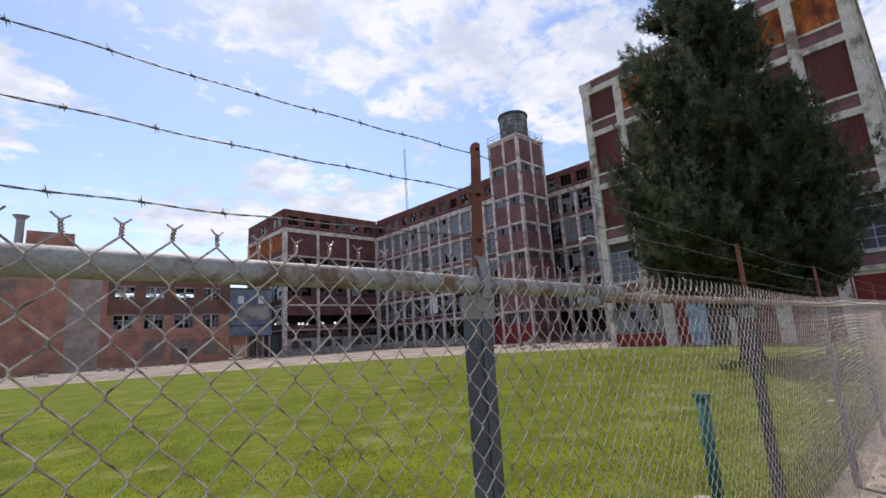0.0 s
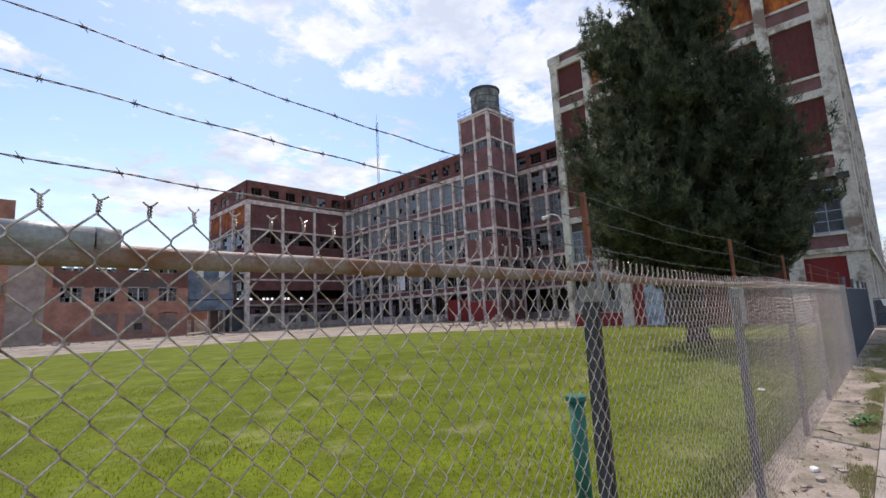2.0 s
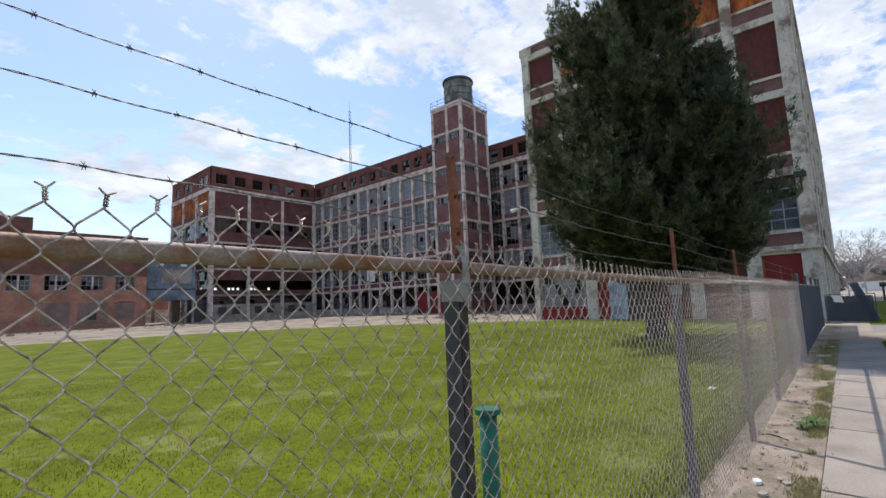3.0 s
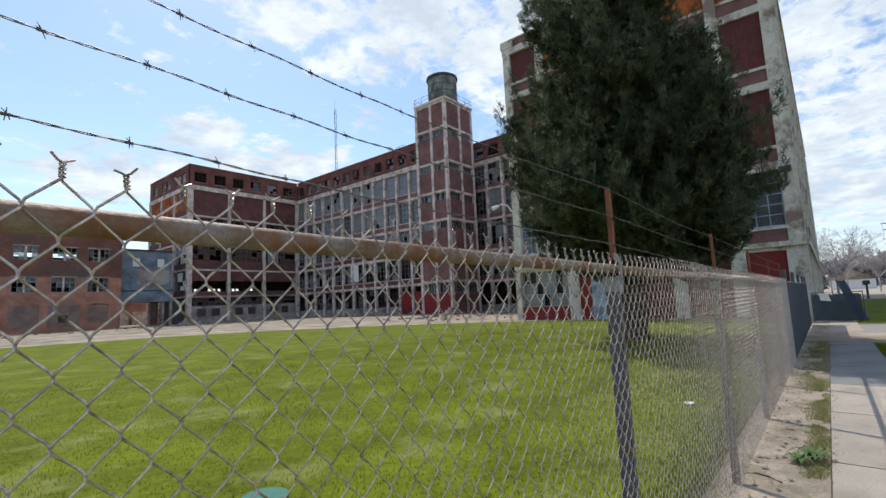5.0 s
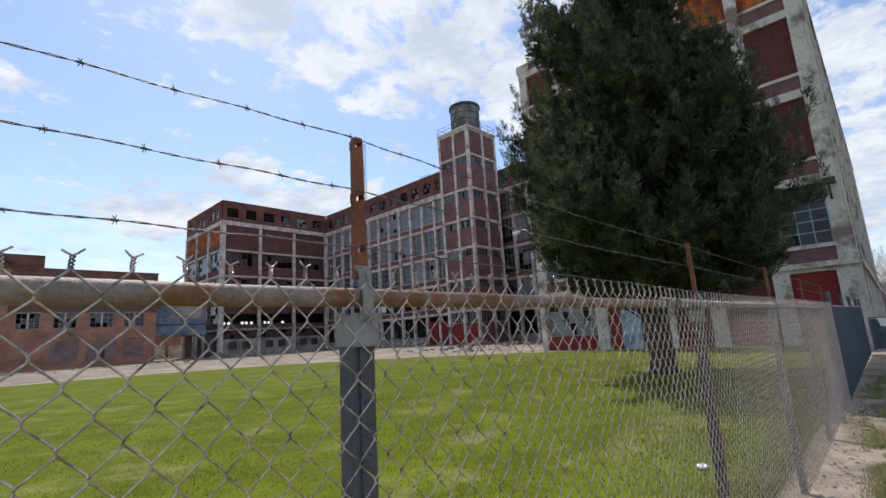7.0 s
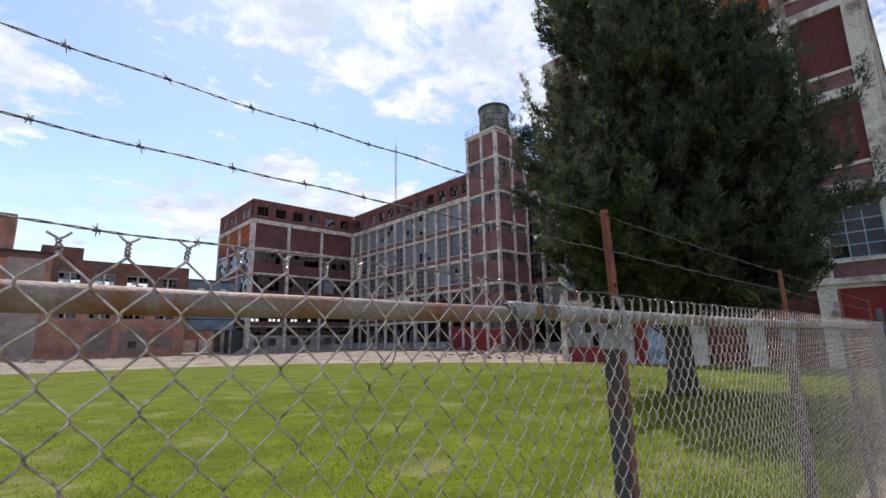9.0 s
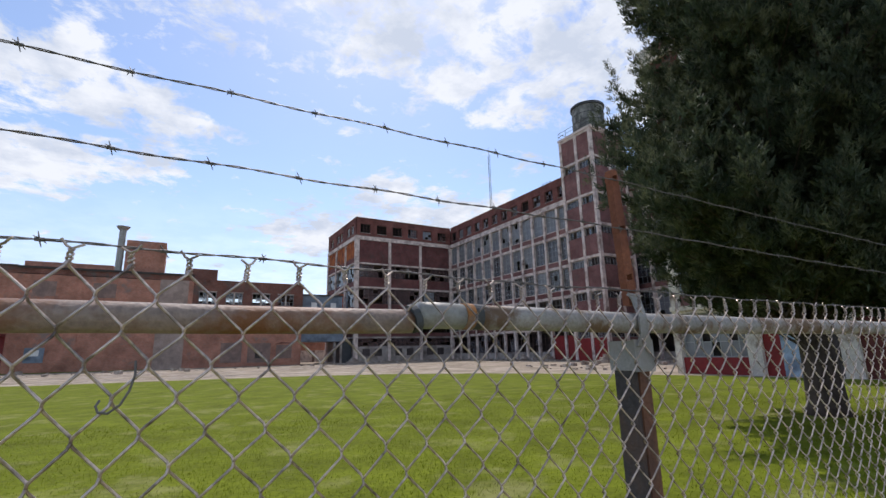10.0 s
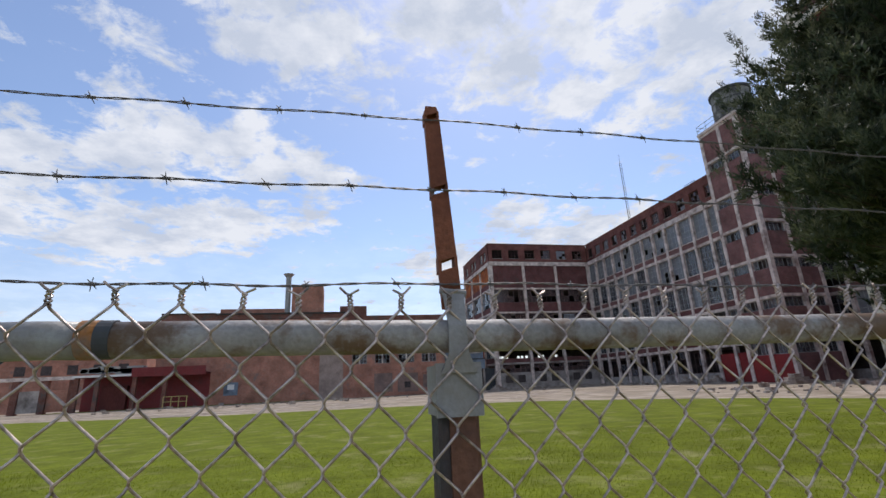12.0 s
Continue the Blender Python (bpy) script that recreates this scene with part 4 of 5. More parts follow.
# red shed and ruins on the far side
shed = thing("red_shed", (-19, 73, 0), "dark red open shed with a white edged roof", "shed")
Geo().box(-27.0, -11.2, 71.0, 74.0, 4.35, 4.6).make("roof", M_SHED, shed)
Geo().box(-27.2, -20.3, 70.8, 71.0, 4.35, 4.62).make("fascia", M_WHITE, shed, "white roof edge")
Geo().box(-20.3, -11.2, 70.8, 71.0, 4.2, 5.4).make("fascia", M_SHED, shed, "dark red sheet edge")
Geo().box(-27.0, -11.2, 73.6, 74.0, 0, 4.35).make("back_wall", M_SHED, shed)
for x in (-27.0, -24.6, -20.2, -16.5):
    Geo().box(x, x + 0.5, 71.1, 71.5, 0, 4.35).make("post", M_BRICK_OLD, shed)
Geo().box(-24.5, -21.4, 72.9, 73.6, 0, 3.2).make("door", M_RED, shed)
g = Geo()
for i in range(30):
    x = -26.5 + rng.random() * 7.6
    z = 4.6 + rng.random() * 0.5
    g.box(x, x + 0.6 + rng.random() * 1.6, 71.4, 72.8, z, z + 0.15 + rng.random() * 0.6)
g.make("scrap_pile", M_CUFF, at=(-22, 72, 4.6), label="grey scrap sheets heaped on a shed roof", category="scrap")
stair = thing("yellow_rail", (-14.5, 70, 0), "pale yellow steel hand rail beside the shed", "railing")
for i in range(4):
    Geo().tube([(-15.9 + i * 0.95, 70.2, 0), (-15.9 + i * 0.95, 70.2, 1.5)], 0.06, 5).make("post", M_YELLOW, stair)
for z in (0.8, 1.45):
    Geo().tube([(-15.9, 70.2, z), (-13.05, 70.2, z)], 0.05, 5).make("rail", M_YELLOW, stair)
ruin = thing("roofless_ruin", (-36, 76, 0), "row of brick piers with a pale lintel of a ruined building", "ruin")
for i in range(8):
    x = -52 + i * 3.3
    Geo().box(x, x + 0.8, 74, 74.8, 0, 4.3).make("pier", M_BRICK_OLD, ruin)
    if i < 7:
        Geo().box(x + 0.8, x + 3.3, 74.3, 74.6, 0.2, 3.0).make("wall", M_CONC_DIRTY if i % 2 else M_BRICK_LEFT, ruin)
Geo().box(-52, -28, 73.8, 75, 4.3, 4.75).make("lintel", M_CONC, ruin)
far_b = thing("far_brick_block", (-45, 100, 0), "brick block beyond the ruins", "building")
Geo().box(-66, -27.5, 96, 110, 0, 9.3).make("wall", M_BRICK_LEFT, far_b)
Geo().box(-58, -46, 95, 108, 9.3, 14.5).make("upper_wall", M_BRICK_OLD, far_b)
for i in range(9):
    Geo().box(-64 + i * 4, -62.4 + i * 4, 95.93, 96, 6.0, 7.6).make("window", M_DARK, far_b)
mast = thing("radio_mast", (88, 110, 0), "thin lattice radio mast far behind the factory", "mast")
g = Geo()
for dx, dy in ((0, 0), (0.6, 0), (0.3, 0.5)):
    g.tube([(88 + dx, 110 + dy, 0), (88 + dx, 110 + dy, 62)], 0.06, 4)
for i in range(80):
    g.tube([(88 + (0.6 if i % 2 else 0), 110, i * 0.78), (88 + (0 if i % 2 else 0.6), 110, (i + 1) * 0.78)], 0.04, 3)
g.make("lattice", M_STEEL_DARK, mast)
Geo().tube([(88.3, 110.2, 62), (88.3, 110.2, 65)], 0.04, 4).make("aerial", M_STEEL_DARK, mast)
for ob in (long_b, wing, tower, tank, rec, tall, lamp, goose, low, stack, br, shed, stair, ruin, far_b):
    ob.location.x += 0.28

# ---- sidewalk and street ----
# darker grey concrete for slabs 11 to 14
M_SLABGREY = material("darker_grey_concrete", (0.235, 0.225, 0.21), 0.92, vary=0.2, scale=1.6, fine=55, random_tint=0.05, stain=(0.16, 0.15, 0.13), stain_at=0.6, stain_scale=1.2)
slab_x = [-9.0 + 1.87 * i for i in range(20)]
for i, x in enumerate(slab_x):
    for a, b in ((-1.30, -0.52),):
        if x < 26.5:
            Geo().box(x + 0.012, x + 1.858, a, b, -0.10, 0.03 + 0.004 * rng.random()).make("paving_slab", M_SLABGREY if 11 <= i <= 14 else M_WALK)["kind"] = "structure"
structure(Geo().box(-60, 29, -1.32, -0.51, -0.02, 0.012).make("pavement_bed", M_JOINT), "dark dirt in the joints of the sidewalk")
structure(Geo().box(-60, 30.4, -0.51, 0.2, -0.02, 0.016).make("dirt_strip", M_DIRT), "dirt and weed strip under the fence")
structure(Geo().box(-60, 17.9, -7.0, -1.32, -0.02, 0.02).make("verge", M_GRASS), "grass verge")
structure(Geo().box(17.9, 21.4, -7.0, 0.2, -0.015, 0.04).make("driveway", M_LOT), "pale concrete driveway apron")
structure(Geo().box(21.4, 24.6, -7.0, -0.5, -0.02, 0.022).make("driveway_gutter", M_ROAD), "grey asphalt strip")
structure(Geo().box(24.6, 60, -9.5, -0.9, -0.02, 0.03).make("verge_far", M_GRASS), "grass verge beyond the driveway")
structure(Geo().box(60, 600, -40, 30, -0.02, 0.01).make("road_far", M_WALK), "pale concrete road and yards")
structure(Geo().box(-60, 600, -17, -9.5, -0.02, 0.005).make("road", M_ROAD), "pale worn street")
structure(Geo().box(-60, 60, -9.65, -9.5, -0.02, 0.12).make("kerb", M_WALK), "concrete kerb")

# ---- chain-link fence ----
POSTS = [-3.72, -1.58, 0.567, 2.74, 4.893, 7.042, 9.14, 11.25, 13.35]


def lift(x):
    """How much higher the fence stands at its near end."""
    return float(np.interp(x, (-4, 0.0, 0.58, 1.6, 3.0, 5.0), (0.045, 0.036, 0.042, 0.016, 0.006, 0.0)))


def mesh_lift(x):
    return float(np.interp(x, (-4, -0.2, 0.9, 2.0, 3.2, 3.86, 4.5, 5.83, 6.2, 6.7, 6.98, 7.6), (0.034, 0.034, 0.029, 0.027, 0.003, -0.008, -0.010, 0.005, 0.006, -0.004, -0.010, 0.0)))


def warp(x):
    """The mesh is stretched unevenly between its ties."""
    return x + 0.0625 * float(np.interp(x, (-4, 0.0, 0.5, 0.7, 1.2, 1.9, 3.55, 3.75, 4.5, 5.83, 6.05, 6.2, 6.62, 6.78, 6.98, 7.2, 8), (1.95, 1.73, 1.59, 1.51, 1.14, 1.24, 0.86, 0.72, 0.60, 0.66, 0.70, 0.43, 0.22, 0.17, 0.02, -0.2, -0.3)))


def wire_lift(x):
    return lift(x) + float(np.interp(x, (-4, 0.0, 0.58, 1.6, 2.2, 3.2, 3.6, 4.85, 5.9), (0.018, 0.020, 0.030, 0.024, 0.023, 0.020, 0.012, 0.018, 0.0)))


fence = thing("chain_link_fence", (5, 0, 0), "weathered chain-link fence with rusted arms and three barbed wires", "fence")
P, H, X0 = 0.03125, 0.035, 6.600
TOPZ = 1.540


def sway(x, z):
    return (0.0022 * math.sin(3.1 * x + 9 * z) + 0.0016 * math.sin(17 * x - 5 * z), 0.004 * math.sin(1.7 * x + 2.2 * z) + 0.0018 * math.sin(23 * x + 11 * z))


def mesh_wires(k0, k1, sides, bends):
    g = Geo()
    rows = int((TOPZ - 0.03) / H)
    for k in range(k0, k1):
        nodes = []
        for r in range(rows + 1):
            kk = k if (k + r) % 2 == 0 else k + 1
            x = warp(X0 + kk * P)
            z = TOPZ - r * H + mesh_lift(x)
            dx, dz = sway(x, z)
            nodes.append((x + dx, -0.030 + 0.004 * math.sin(0.9 * x), z + dz))
        pts = [nodes[0]]
        for (x0, y0, z0), (x1, y1, z1) in zip(nodes, nodes[1:]):
            dy = -0.0048 if x1 < x0 else 0.0048
            if bends:
                pts += [(x0 + (x1 - x0) * 0.05, y0 + dy, z0 + (z1 - z0) * 0.14), (x0 + (x1 - x0) * 0.95, y1 + dy, z0 + (z1 - z0) * 0.86)]
            else:
                pts.append(((x0 + x1) / 2, (y0 + y1) / 2 + dy, (z0 + z1) / 2))
            pts.append((x1, y1, z1))
        g.tube(pts, 0.00158, sides, caps=False)
    return g


def kink_tops(k0, k1):
    """The twisted, cut wire ends along the top edge."""
    g = Geo()
    for k in range(k0, k1):
        if k % 2:
            continue
        x = warp(X0 + k * P)
        z = TOPZ + mesh_lift(x)
        dx, dz = sway(x, z)
        x, z = x + dx, z + dz
        lean = 0.10 * math.sin(k * 2.3)
        yaw = 0.5 * math.sin(k * 1.1)
        for s in (0, math.pi):
            pts = []
            for i in range(9):
                t = s + i * 1.18
                pts.append((x + 0.0027 * math.cos(t) + lean * i * 0.002, -0.030 + 0.0027 * math.sin(t), z - 0.002 + i * 0.0018))
            sx = 1 if s == 0 else -1
            pts.append((x + sx * 0.0045 + lean * 0.018, -0.030 + sx * 0.003 * yaw, z + 0.0165))
            pts.append((x + sx * (0.0100 + 0.001 * math.sin(k * 3.3)) + lean * 0.022, -0.030 + sx * 0.007 * yaw, z + 0.0215 + 0.0022 * math.sin(k * 1.7 + s)))
            g.tube(pts, 0.00145, 5)
    return g


ka, kb, kc, kd = int((-3.7 - X0) / P), int((-0.9 - X0) / P), int((9.2 - X0) / P), int((14.2 - X0) / P)
bounds = [ka, kb] + [int((x - X0) / P) for x in POSTS[2:7]] + [kd]
for i in range(len(bounds) - 1):
    a, b = bounds[i], bounds[i + 1]
    far = i in (0, len(bounds) - 2)
    mesh_wires(a, b, 4 if far else 6, not far).make("mesh_panel", M_WIRE, fence, kind="stuff", smooth=True)
    kink_tops(a, b).make("wire_ends", M_WIRE, fence, kind="stuff")


def pipe(x0, x1, z0, z1, r, mat, name="top_rail", label=""):
    n = max(2, int((x1 - x0) / 0.12))
    pts = [(x0 + (x1 - x0) * i / n, 0.0, z0 + (z1 - z0) * i / n + 0.0006 * math.sin(i * 1.9)) for i in range(n + 1)]
    return Geo().tube(pts, r, 20).make(name, mat, fence, label, smooth=True)


pipe(-4.2, 1.105, 1.565, 1.528, 0.0215, M_RAILGREY, label="grey galvanised top rail with rust marks")
pipe(1.108, 1.234, 1.528, 1.527, 0.0222, M_CUFF, "rail_sleeve", "pale zinc sleeve joining the rail")
pipe(1.237, 1.265, 1.527, 1.527, 0.0215, M_RAILGREY, "rail_stub", "short cut rail end")
pipe(1.032, 1.106, 1.495, 1.495, 0.0205, M_CUFF, "rail_sleeve", "pale zinc sleeve joining the rail")
Geo().tube([(1.103, 0, 1.528), (1.110, 0, 1.528)], 0.0228, 20).make("rail_ring", M_STEEL_DARK, fence, "dark joint of the rail")
pipe(1.106, 2.74, 1.507, 1.508, 0.0172, M_RAILRUST, label="thinner top rail streaked with orange rust")
pipe(2.74, 3.55, 1.508, 1.500, 0.0172, M_RAILRUST, label="thinner top rail streaked with orange rust")
pipe(3.55, 6.546, 1.500, 1.4965, 0.0175, M_RAILRUST, label="thinner top rail streaked with orange rust")
pipe(6.556, 6.636, 1.5065, 1.506, 0.0203, M_CUFF, "rail_sleeve", "pale zinc sleeve joining the rail")
pipe(6.668, 7.2, 1.505, 1.499, 0.0203, M_RAILGREY, label="grey galvanised top rail with rust marks")
pipe(7.2, 14.4, 1.499, 1.49, 0.0205, M_RAILGREY, label="grey galvanised top rail with rust marks")
# solid ring, dark to paint the shade inside the hollow rail end
Geo().tube([(6.546, 0, 1.500), (6.556, 0, 1.503)], 0.0215, 20).make("rail_ring", M_STEEL_DARK, fence, "solid ring coloured dark for the rail's hollow end")
Geo().tube([(6.636, 0, 1.506), (6.653, 0, 1.506)], 0.0212, 20).make("rail_ring", M_ORANGE, fence, "orange rusted rail collar")
# solid ring, dark to stand in for the shaded joint gap
Geo().tube([(6.653, 0, 1.506), (6.668, 0, 1.506)], 0.0209, 20).make("rail_ring", M_STEEL_DARK, fence, "solid ring coloured dark for the shaded joint gap")

for i, px in enumerate(POSTS):
    up = lift(px)
    rz = 1.500 + up
    rust = i >= 5 or i == 3
    f = 1.12 if i == 2 else 1.0
    body = [(-0.012, -0.014), (0.019, -0.014), (0.0245, -0.009), (0.0245, 0.034), (-0.012, 0.034)]
    flange = [(-0.0245, -0.006), (-0.021, -0.010), (-0.012, -0.010), (-0.012, 0.034), (-0.0245, 0.034)]
    Geo().prism([(px + f * x, y) for x, y in body], 0.0, rz - 0.045).make("post", M_POSTDARK if i == 3 else M_POSTRUST if rust else M_POST, fence, "dark brown steel post" if i == 3 else "rust brown steel post" if rust else "blue grey weathered steel post")
    Geo().prism([(px + f * x, y) for x, y in flange], 0.0, rz - 0.045).make("post_flange", M_STEEL_DARK if i == 3 else M_POSTSIDE if rust else M_POST, fence, "dark grey side of the steel post")
    # bracket that wraps post and rail
    g = Geo()
    g.box(px - 0.028, px + 0.028, -0.022, -0.014, rz - 0.094, rz - 0.033)
    g.box(px - 0.028, px - 0.024, -0.014, 0.036, rz - 0.092, rz - 0.035)
    g.box(px + 0.024, px + 0.028, -0.014, 0.036, rz - 0.092, rz - 0.035)
    g.box(px - 0.027, px + 0.027, 0.036, 0.041, rz - 0.092, rz - 0.035)
    g.make("bracket", M_GALV, fence, "galvanised loop bracket")
    g = Geo()
    k = len(g.v)
    for z, hw, y in ((rz - 0.045, 0.022, -0.026), (rz - 0.022, 0.012, -0.028), (rz + 0.01, 0.011, -0.028), (rz + 0.045, 0.013, -0.018), (rz + 0.058, 0.016, -0.012)):
        g.v += [(px - hw, y, z), (px + hw, y, z), (px + hw, y + 0.004, z), (px - hw, y + 0.004, z)]
    for s in range(4):
        for j in range(4):
            a, b = k + s * 4 + j, k + s * 4 + (j + 1) % 4
            g.f.append((a, b, b + 4, a + 4))
    g.f += [(k + 3, k + 2, k + 1, k), (k + 16, k + 17, k + 18, k + 19)]
    g.tube([(px - 0.017, -0.012, rz + 0.056), (px + 0.017, -0.012, rz + 0.052)], 0.004, 8)
    g.make("cap_strap", M_GALV, fence, "grey strap over the rail")
    # arm with three notches
    arm = Geo()
    zs = [rz + 0.035, rz + 0.085, rz + 0.098, rz + 0.190, rz + 0.200, rz + 0.302, rz + 0.310, rz + 0.322]
    if i == 2:
        zs = [rz + 0.035 + (z - rz - 0.035) * 1.14 for z in zs]
    lean = (-0.05, -0.05, 0.075, -0.05, 0.0, -0.06, -0.06, -0.08, -0.05)[i]
    for s in range(0, 8, 2):
        z0, z1 = zs[s], zs[s + 1]
        c0, c1 = px + lean * (z0 - rz - 0.03), px + lean * (z1 - rz - 0.03)
        w0, w1 = 0.0135 - 0.010 * (z0 - rz) , 0.0135 - 0.010 * (z1 - rz)
        if s == 6:
            w1 *= 0.75
        cut0, cut1 = (0.004 if s else 0), (0.004 if s < 6 else 0)
        k = len(arm.v)
        arm.v += [(c0 - w0, -0.010, z0 - cut0), (c0 + w0, -0.010, z0 + cut0), (c0 + w0 * 0.8, 0.008, z0 + cut0), (c0 - w0 * 0.8, 0.008, z0 - cut0),
                  (c1 - w1, -0.010, z1 - cut1), (c1 + w1, -0.010, z1 + cut1), (c1 + w1 * 0.8, 0.008, z1 + cut1), (c1 - w1 * 0.8, 0.008, z1 - cut1)]
        arm.f += [tuple(k + q for q in f) for f in ((0, 3, 2, 1), (4, 5, 6, 7), (0, 1, 5, 4), (1, 2, 6, 5), (2, 3, 7, 6), (3, 0, 4, 7))]
        if s < 6:
            zn = zs[s + 2]
            for side in (-1, 1):
                xa = c1 + side * w1 * 0.84
                arm.box(xa - w1 * 0.15, xa + w1 * 0.15, -0.0095, 0.0075, z1 - 0.005, zn + 0.005)
    arm.make("barb_arm", M_ARM, fence, "rusted steel arm with three wire notches")

# barbed wires
WZ = (0.076, 0.193, 0.298)
for j, wz in enumerate(WZ):
    for i in range(len(POSTS) - 1):
        a, b = POSTS[i], POSTS[i + 1]
        def at(x, a=a, b=b, wz=wz, j=j):
            t = (x - a) / (b - a)
            sag = 0.006 * 4 * t * (1 - t) * (1.0, 0.8, 0.6)[j]
            low = (float(np.interp(x, (0.5, 1.9, 3.6, 4.9, 5.6, 6.2, 6.8, 7.6, 9.5), (0, 0.014, 0.007, 0, 0.006, 0.004, -0.011, -0.011, 0))),
                   float(np.interp(x, (0.5, 1.9, 3.0, 4.4, 5.2), (0, 0.006, -0.003, -0.009, 0))),
                   float(np.interp(x, (0.5, 1.9, 2.6, 3.6, 4.2, 4.89, 6.0, 7.0), (-0.003, -0.014, -0.015, -0.024, -0.021, 0, -0.006, 0))))[j]
            return 1.50 + low + wire_lift(x) + wz - sag + 0.0012 * math.sin(31 * x + j)
        n = int((b - a) / 0.012)
        g = Geo()
        for s in (0, math.pi):
            g.tube([(a + (b - a) * q / n, -0.0135 + 0.0010 * math.sin(s + q * 1.1), at(a + (b - a) * q / n) + 0.0010 * math.cos(s + q * 1.1)) for q in range(n + 1)],
                   0.00085, 4, caps=False)
        g.make("barbed_wire", M_BARB, fence, "dull twisted barbed wire")
        g = Geo()
        x = a + 0.05 + 0.03 * j
        while x < b - 0.02:
            z = at(x)
            ang = 0.5 + rng.random() * 1.9
            g.tube([(x - 0.004, -0.0135, z), (x + 0.004, -0.0135, z)], 0.0022, 6)
            for q, ln in ((0.0, 0.0085), (0.9, 0.0060)):
                cx_, dz_ = math.cos(ang + q), math.sin(ang + q)
                g.tube([(x + 0.0015 - cx_ * ln * 0.8, -0.0135 - 0.003 * cx_, z - dz_ * ln), (x + 0.0015 * q, -0.0155, z), (x - 0.0015 + cx_ * ln * 0.8, -0.0135 + 0.003 * cx_, z + dz_ * ln)], [0.0004, 0.0009, 0.0004], 4)
            x += 0.101 + 0.011 * rng.random()
        g.make("barbs", M_BARB, fence, kind="stuff")
# a loose curl of tie wire
Geo().tube([(6.2105, -0.038, 1.450), (6.2115, -0.041, 1.436), (6.2080, -0.042, 1.420), (6.2015, -0.042, 1.407), (6.1920, -0.041, 1.3995), (6.1840, -0.040, 1.401), (6.1815, -0.039, 1.407), (6.1840, -0.036, 1.412)], 0.0013, 5).make("tie_wire", M_BARB, fence, "loose curl of tie wire")

# slatted end of the fence and the gate behind it
slat = thing("slatted_fence", (20, 0, 0), "chain-link fence with dark blue privacy slats", "fence")
for i, x in enumerate([14.3 + 0.1 * k for k in range(100)]):
    Geo().box(x, x + 0.088, -0.035 - 0.004 * (i % 2), -0.028, 0.06, 1.50).make("slat", M_BLUE, slat)
for x in (14.35, 17.0, 19.6, 22.2, 24.2):
    Geo().tube([(x, 0.0, 0), (x, 0.0, 1.75)], 0.035, 10).make("post", M_POST, slat)
Geo().tube([(14.3, 0, 1.5), (24.3, 0, 1.5)], 0.022, 10).make("top_rail", M_RAILGREY, slat)
gate = thing("open_gate", (26.0, -0.8, 0), "open dark mesh gate with a white notice", "gate")
for k in range(29):
    y = -0.12 - k * 0.05
    place("slat", M_BLUE, gate, 26.0, 26.02, y, y + 0.045, 0.08, 1.08 - 0.03 * (k % 4 == 0))
Geo().tube([(26.0, -0.1, 0.05), (26.0, -0.1, 1.13), (26.05, -1.58, 1.13), (26.05, -1.58, 0.05)], 0.025, 8).make("frame", M_POST, gate)
Geo().face([(25.95, -0.36, 0.84), (25.95, -0.66, 0.80), (25.97, -0.60, 1.08), (25.97, -0.31, 1.12)]).make("notice", M_PAPER, gate)
leaf_ = thing("gate_leaf", (26.3, -1.2, 0), "leaning dark blue mesh gate leaf beside the open gate", "gate")
for k in range(12):
    x = 26.15 + k * 0.05
    Geo().tube([(x, -1.45 - 0.02 * k, 0.05), (x, -0.90 - 0.02 * k, 1.55)], 0.022, 5).make("slat", M_BLUE, leaf_)
Geo().tube([(26.1, -1.43, 0.05), (26.1, -0.88, 1.58), (26.75, -1.12, 1.58), (26.75, -1.68, 0.05)], 0.025, 8).make("frame", M_POST, leaf_)

# green bollard pipe behind the fence
stub = thing("green_pipe_stub", (3.8, 0.70, 0.03), "green painted steel pipe with a flat cap in the grass", "pipe")
Geo().tube([(3.80, 0.70, 0.02), (3.80, 0.70, 0.83)], 0.047, 18).make("pipe", M_GREEN, stub, smooth=True)
Geo().tube([(3.80, 0.70, 0.825), (3.80, 0.70, 0.852)], 0.068, 18).make("cap", M_GREEN, stub, "dusty green cap")
stone = Geo()
for q in range(6):
    a = q * 1.05
stone.prism([(3.62 + 0.09 * math.cos(q * 1.05), 0.74 + 0.07 * math.sin(q * 1.05)) for q in range(6)], 0.03, 0.12).make(
    "loose_stone", M_WALK, at=(3.62, 0.74, 0.03), label="pale broken concrete lump beside the green pipe", category="stone")

# ---- evergreen tree ----
tree = thing("evergreen_tree", (17.9, 3.92, 0), "tall dense dark evergreen tree standing on the lawn", "tree")
trunk = Geo()
trunk.tube([(17.9, 4.02, 0.0), (17.9, 4.02, 0.22), (17.9, 4.02, 1.0), (17.85, 4.0, 2.6), (17.6, 4.0, 6), (17.45, 4.0, 10), (17.4, 3.95, 13.2)], [0.44, 0.35, 0.31, 0.29, 0.22, 0.11, 0.03], 14)
trunk.tube([(17.88, 3.98, 1.7), (17.7, 3.4, 2.7), (17.3, 2.3, 4.5), (17.2, 2.2, 8.0)], [0.24, 0.18, 0.13, 0.03], 10)
trunk.make("trunk", M_BARK, tree, "grey brown trunk", smooth=True)
trng = random.Random(11)
LOBES = [(17.4, 3.95, 2.0, 15.0, 3.3), (17.2, 2.3, 1.9, 9.8, 1.6), (17.2, 1.65, 1.9, 7.8, 1.0), (17.2, 5.2, 2.4, 8.6, 1.05), (16.4, 3.8, 2.1, 8.2, 1.1), (17.5, 1.5, 2.2, 8.9, 0.9), (17.1, 2.7, 2.2, 12.2, 1.75), (18.6, 2.6, 2.0, 9.2, 1.7)]


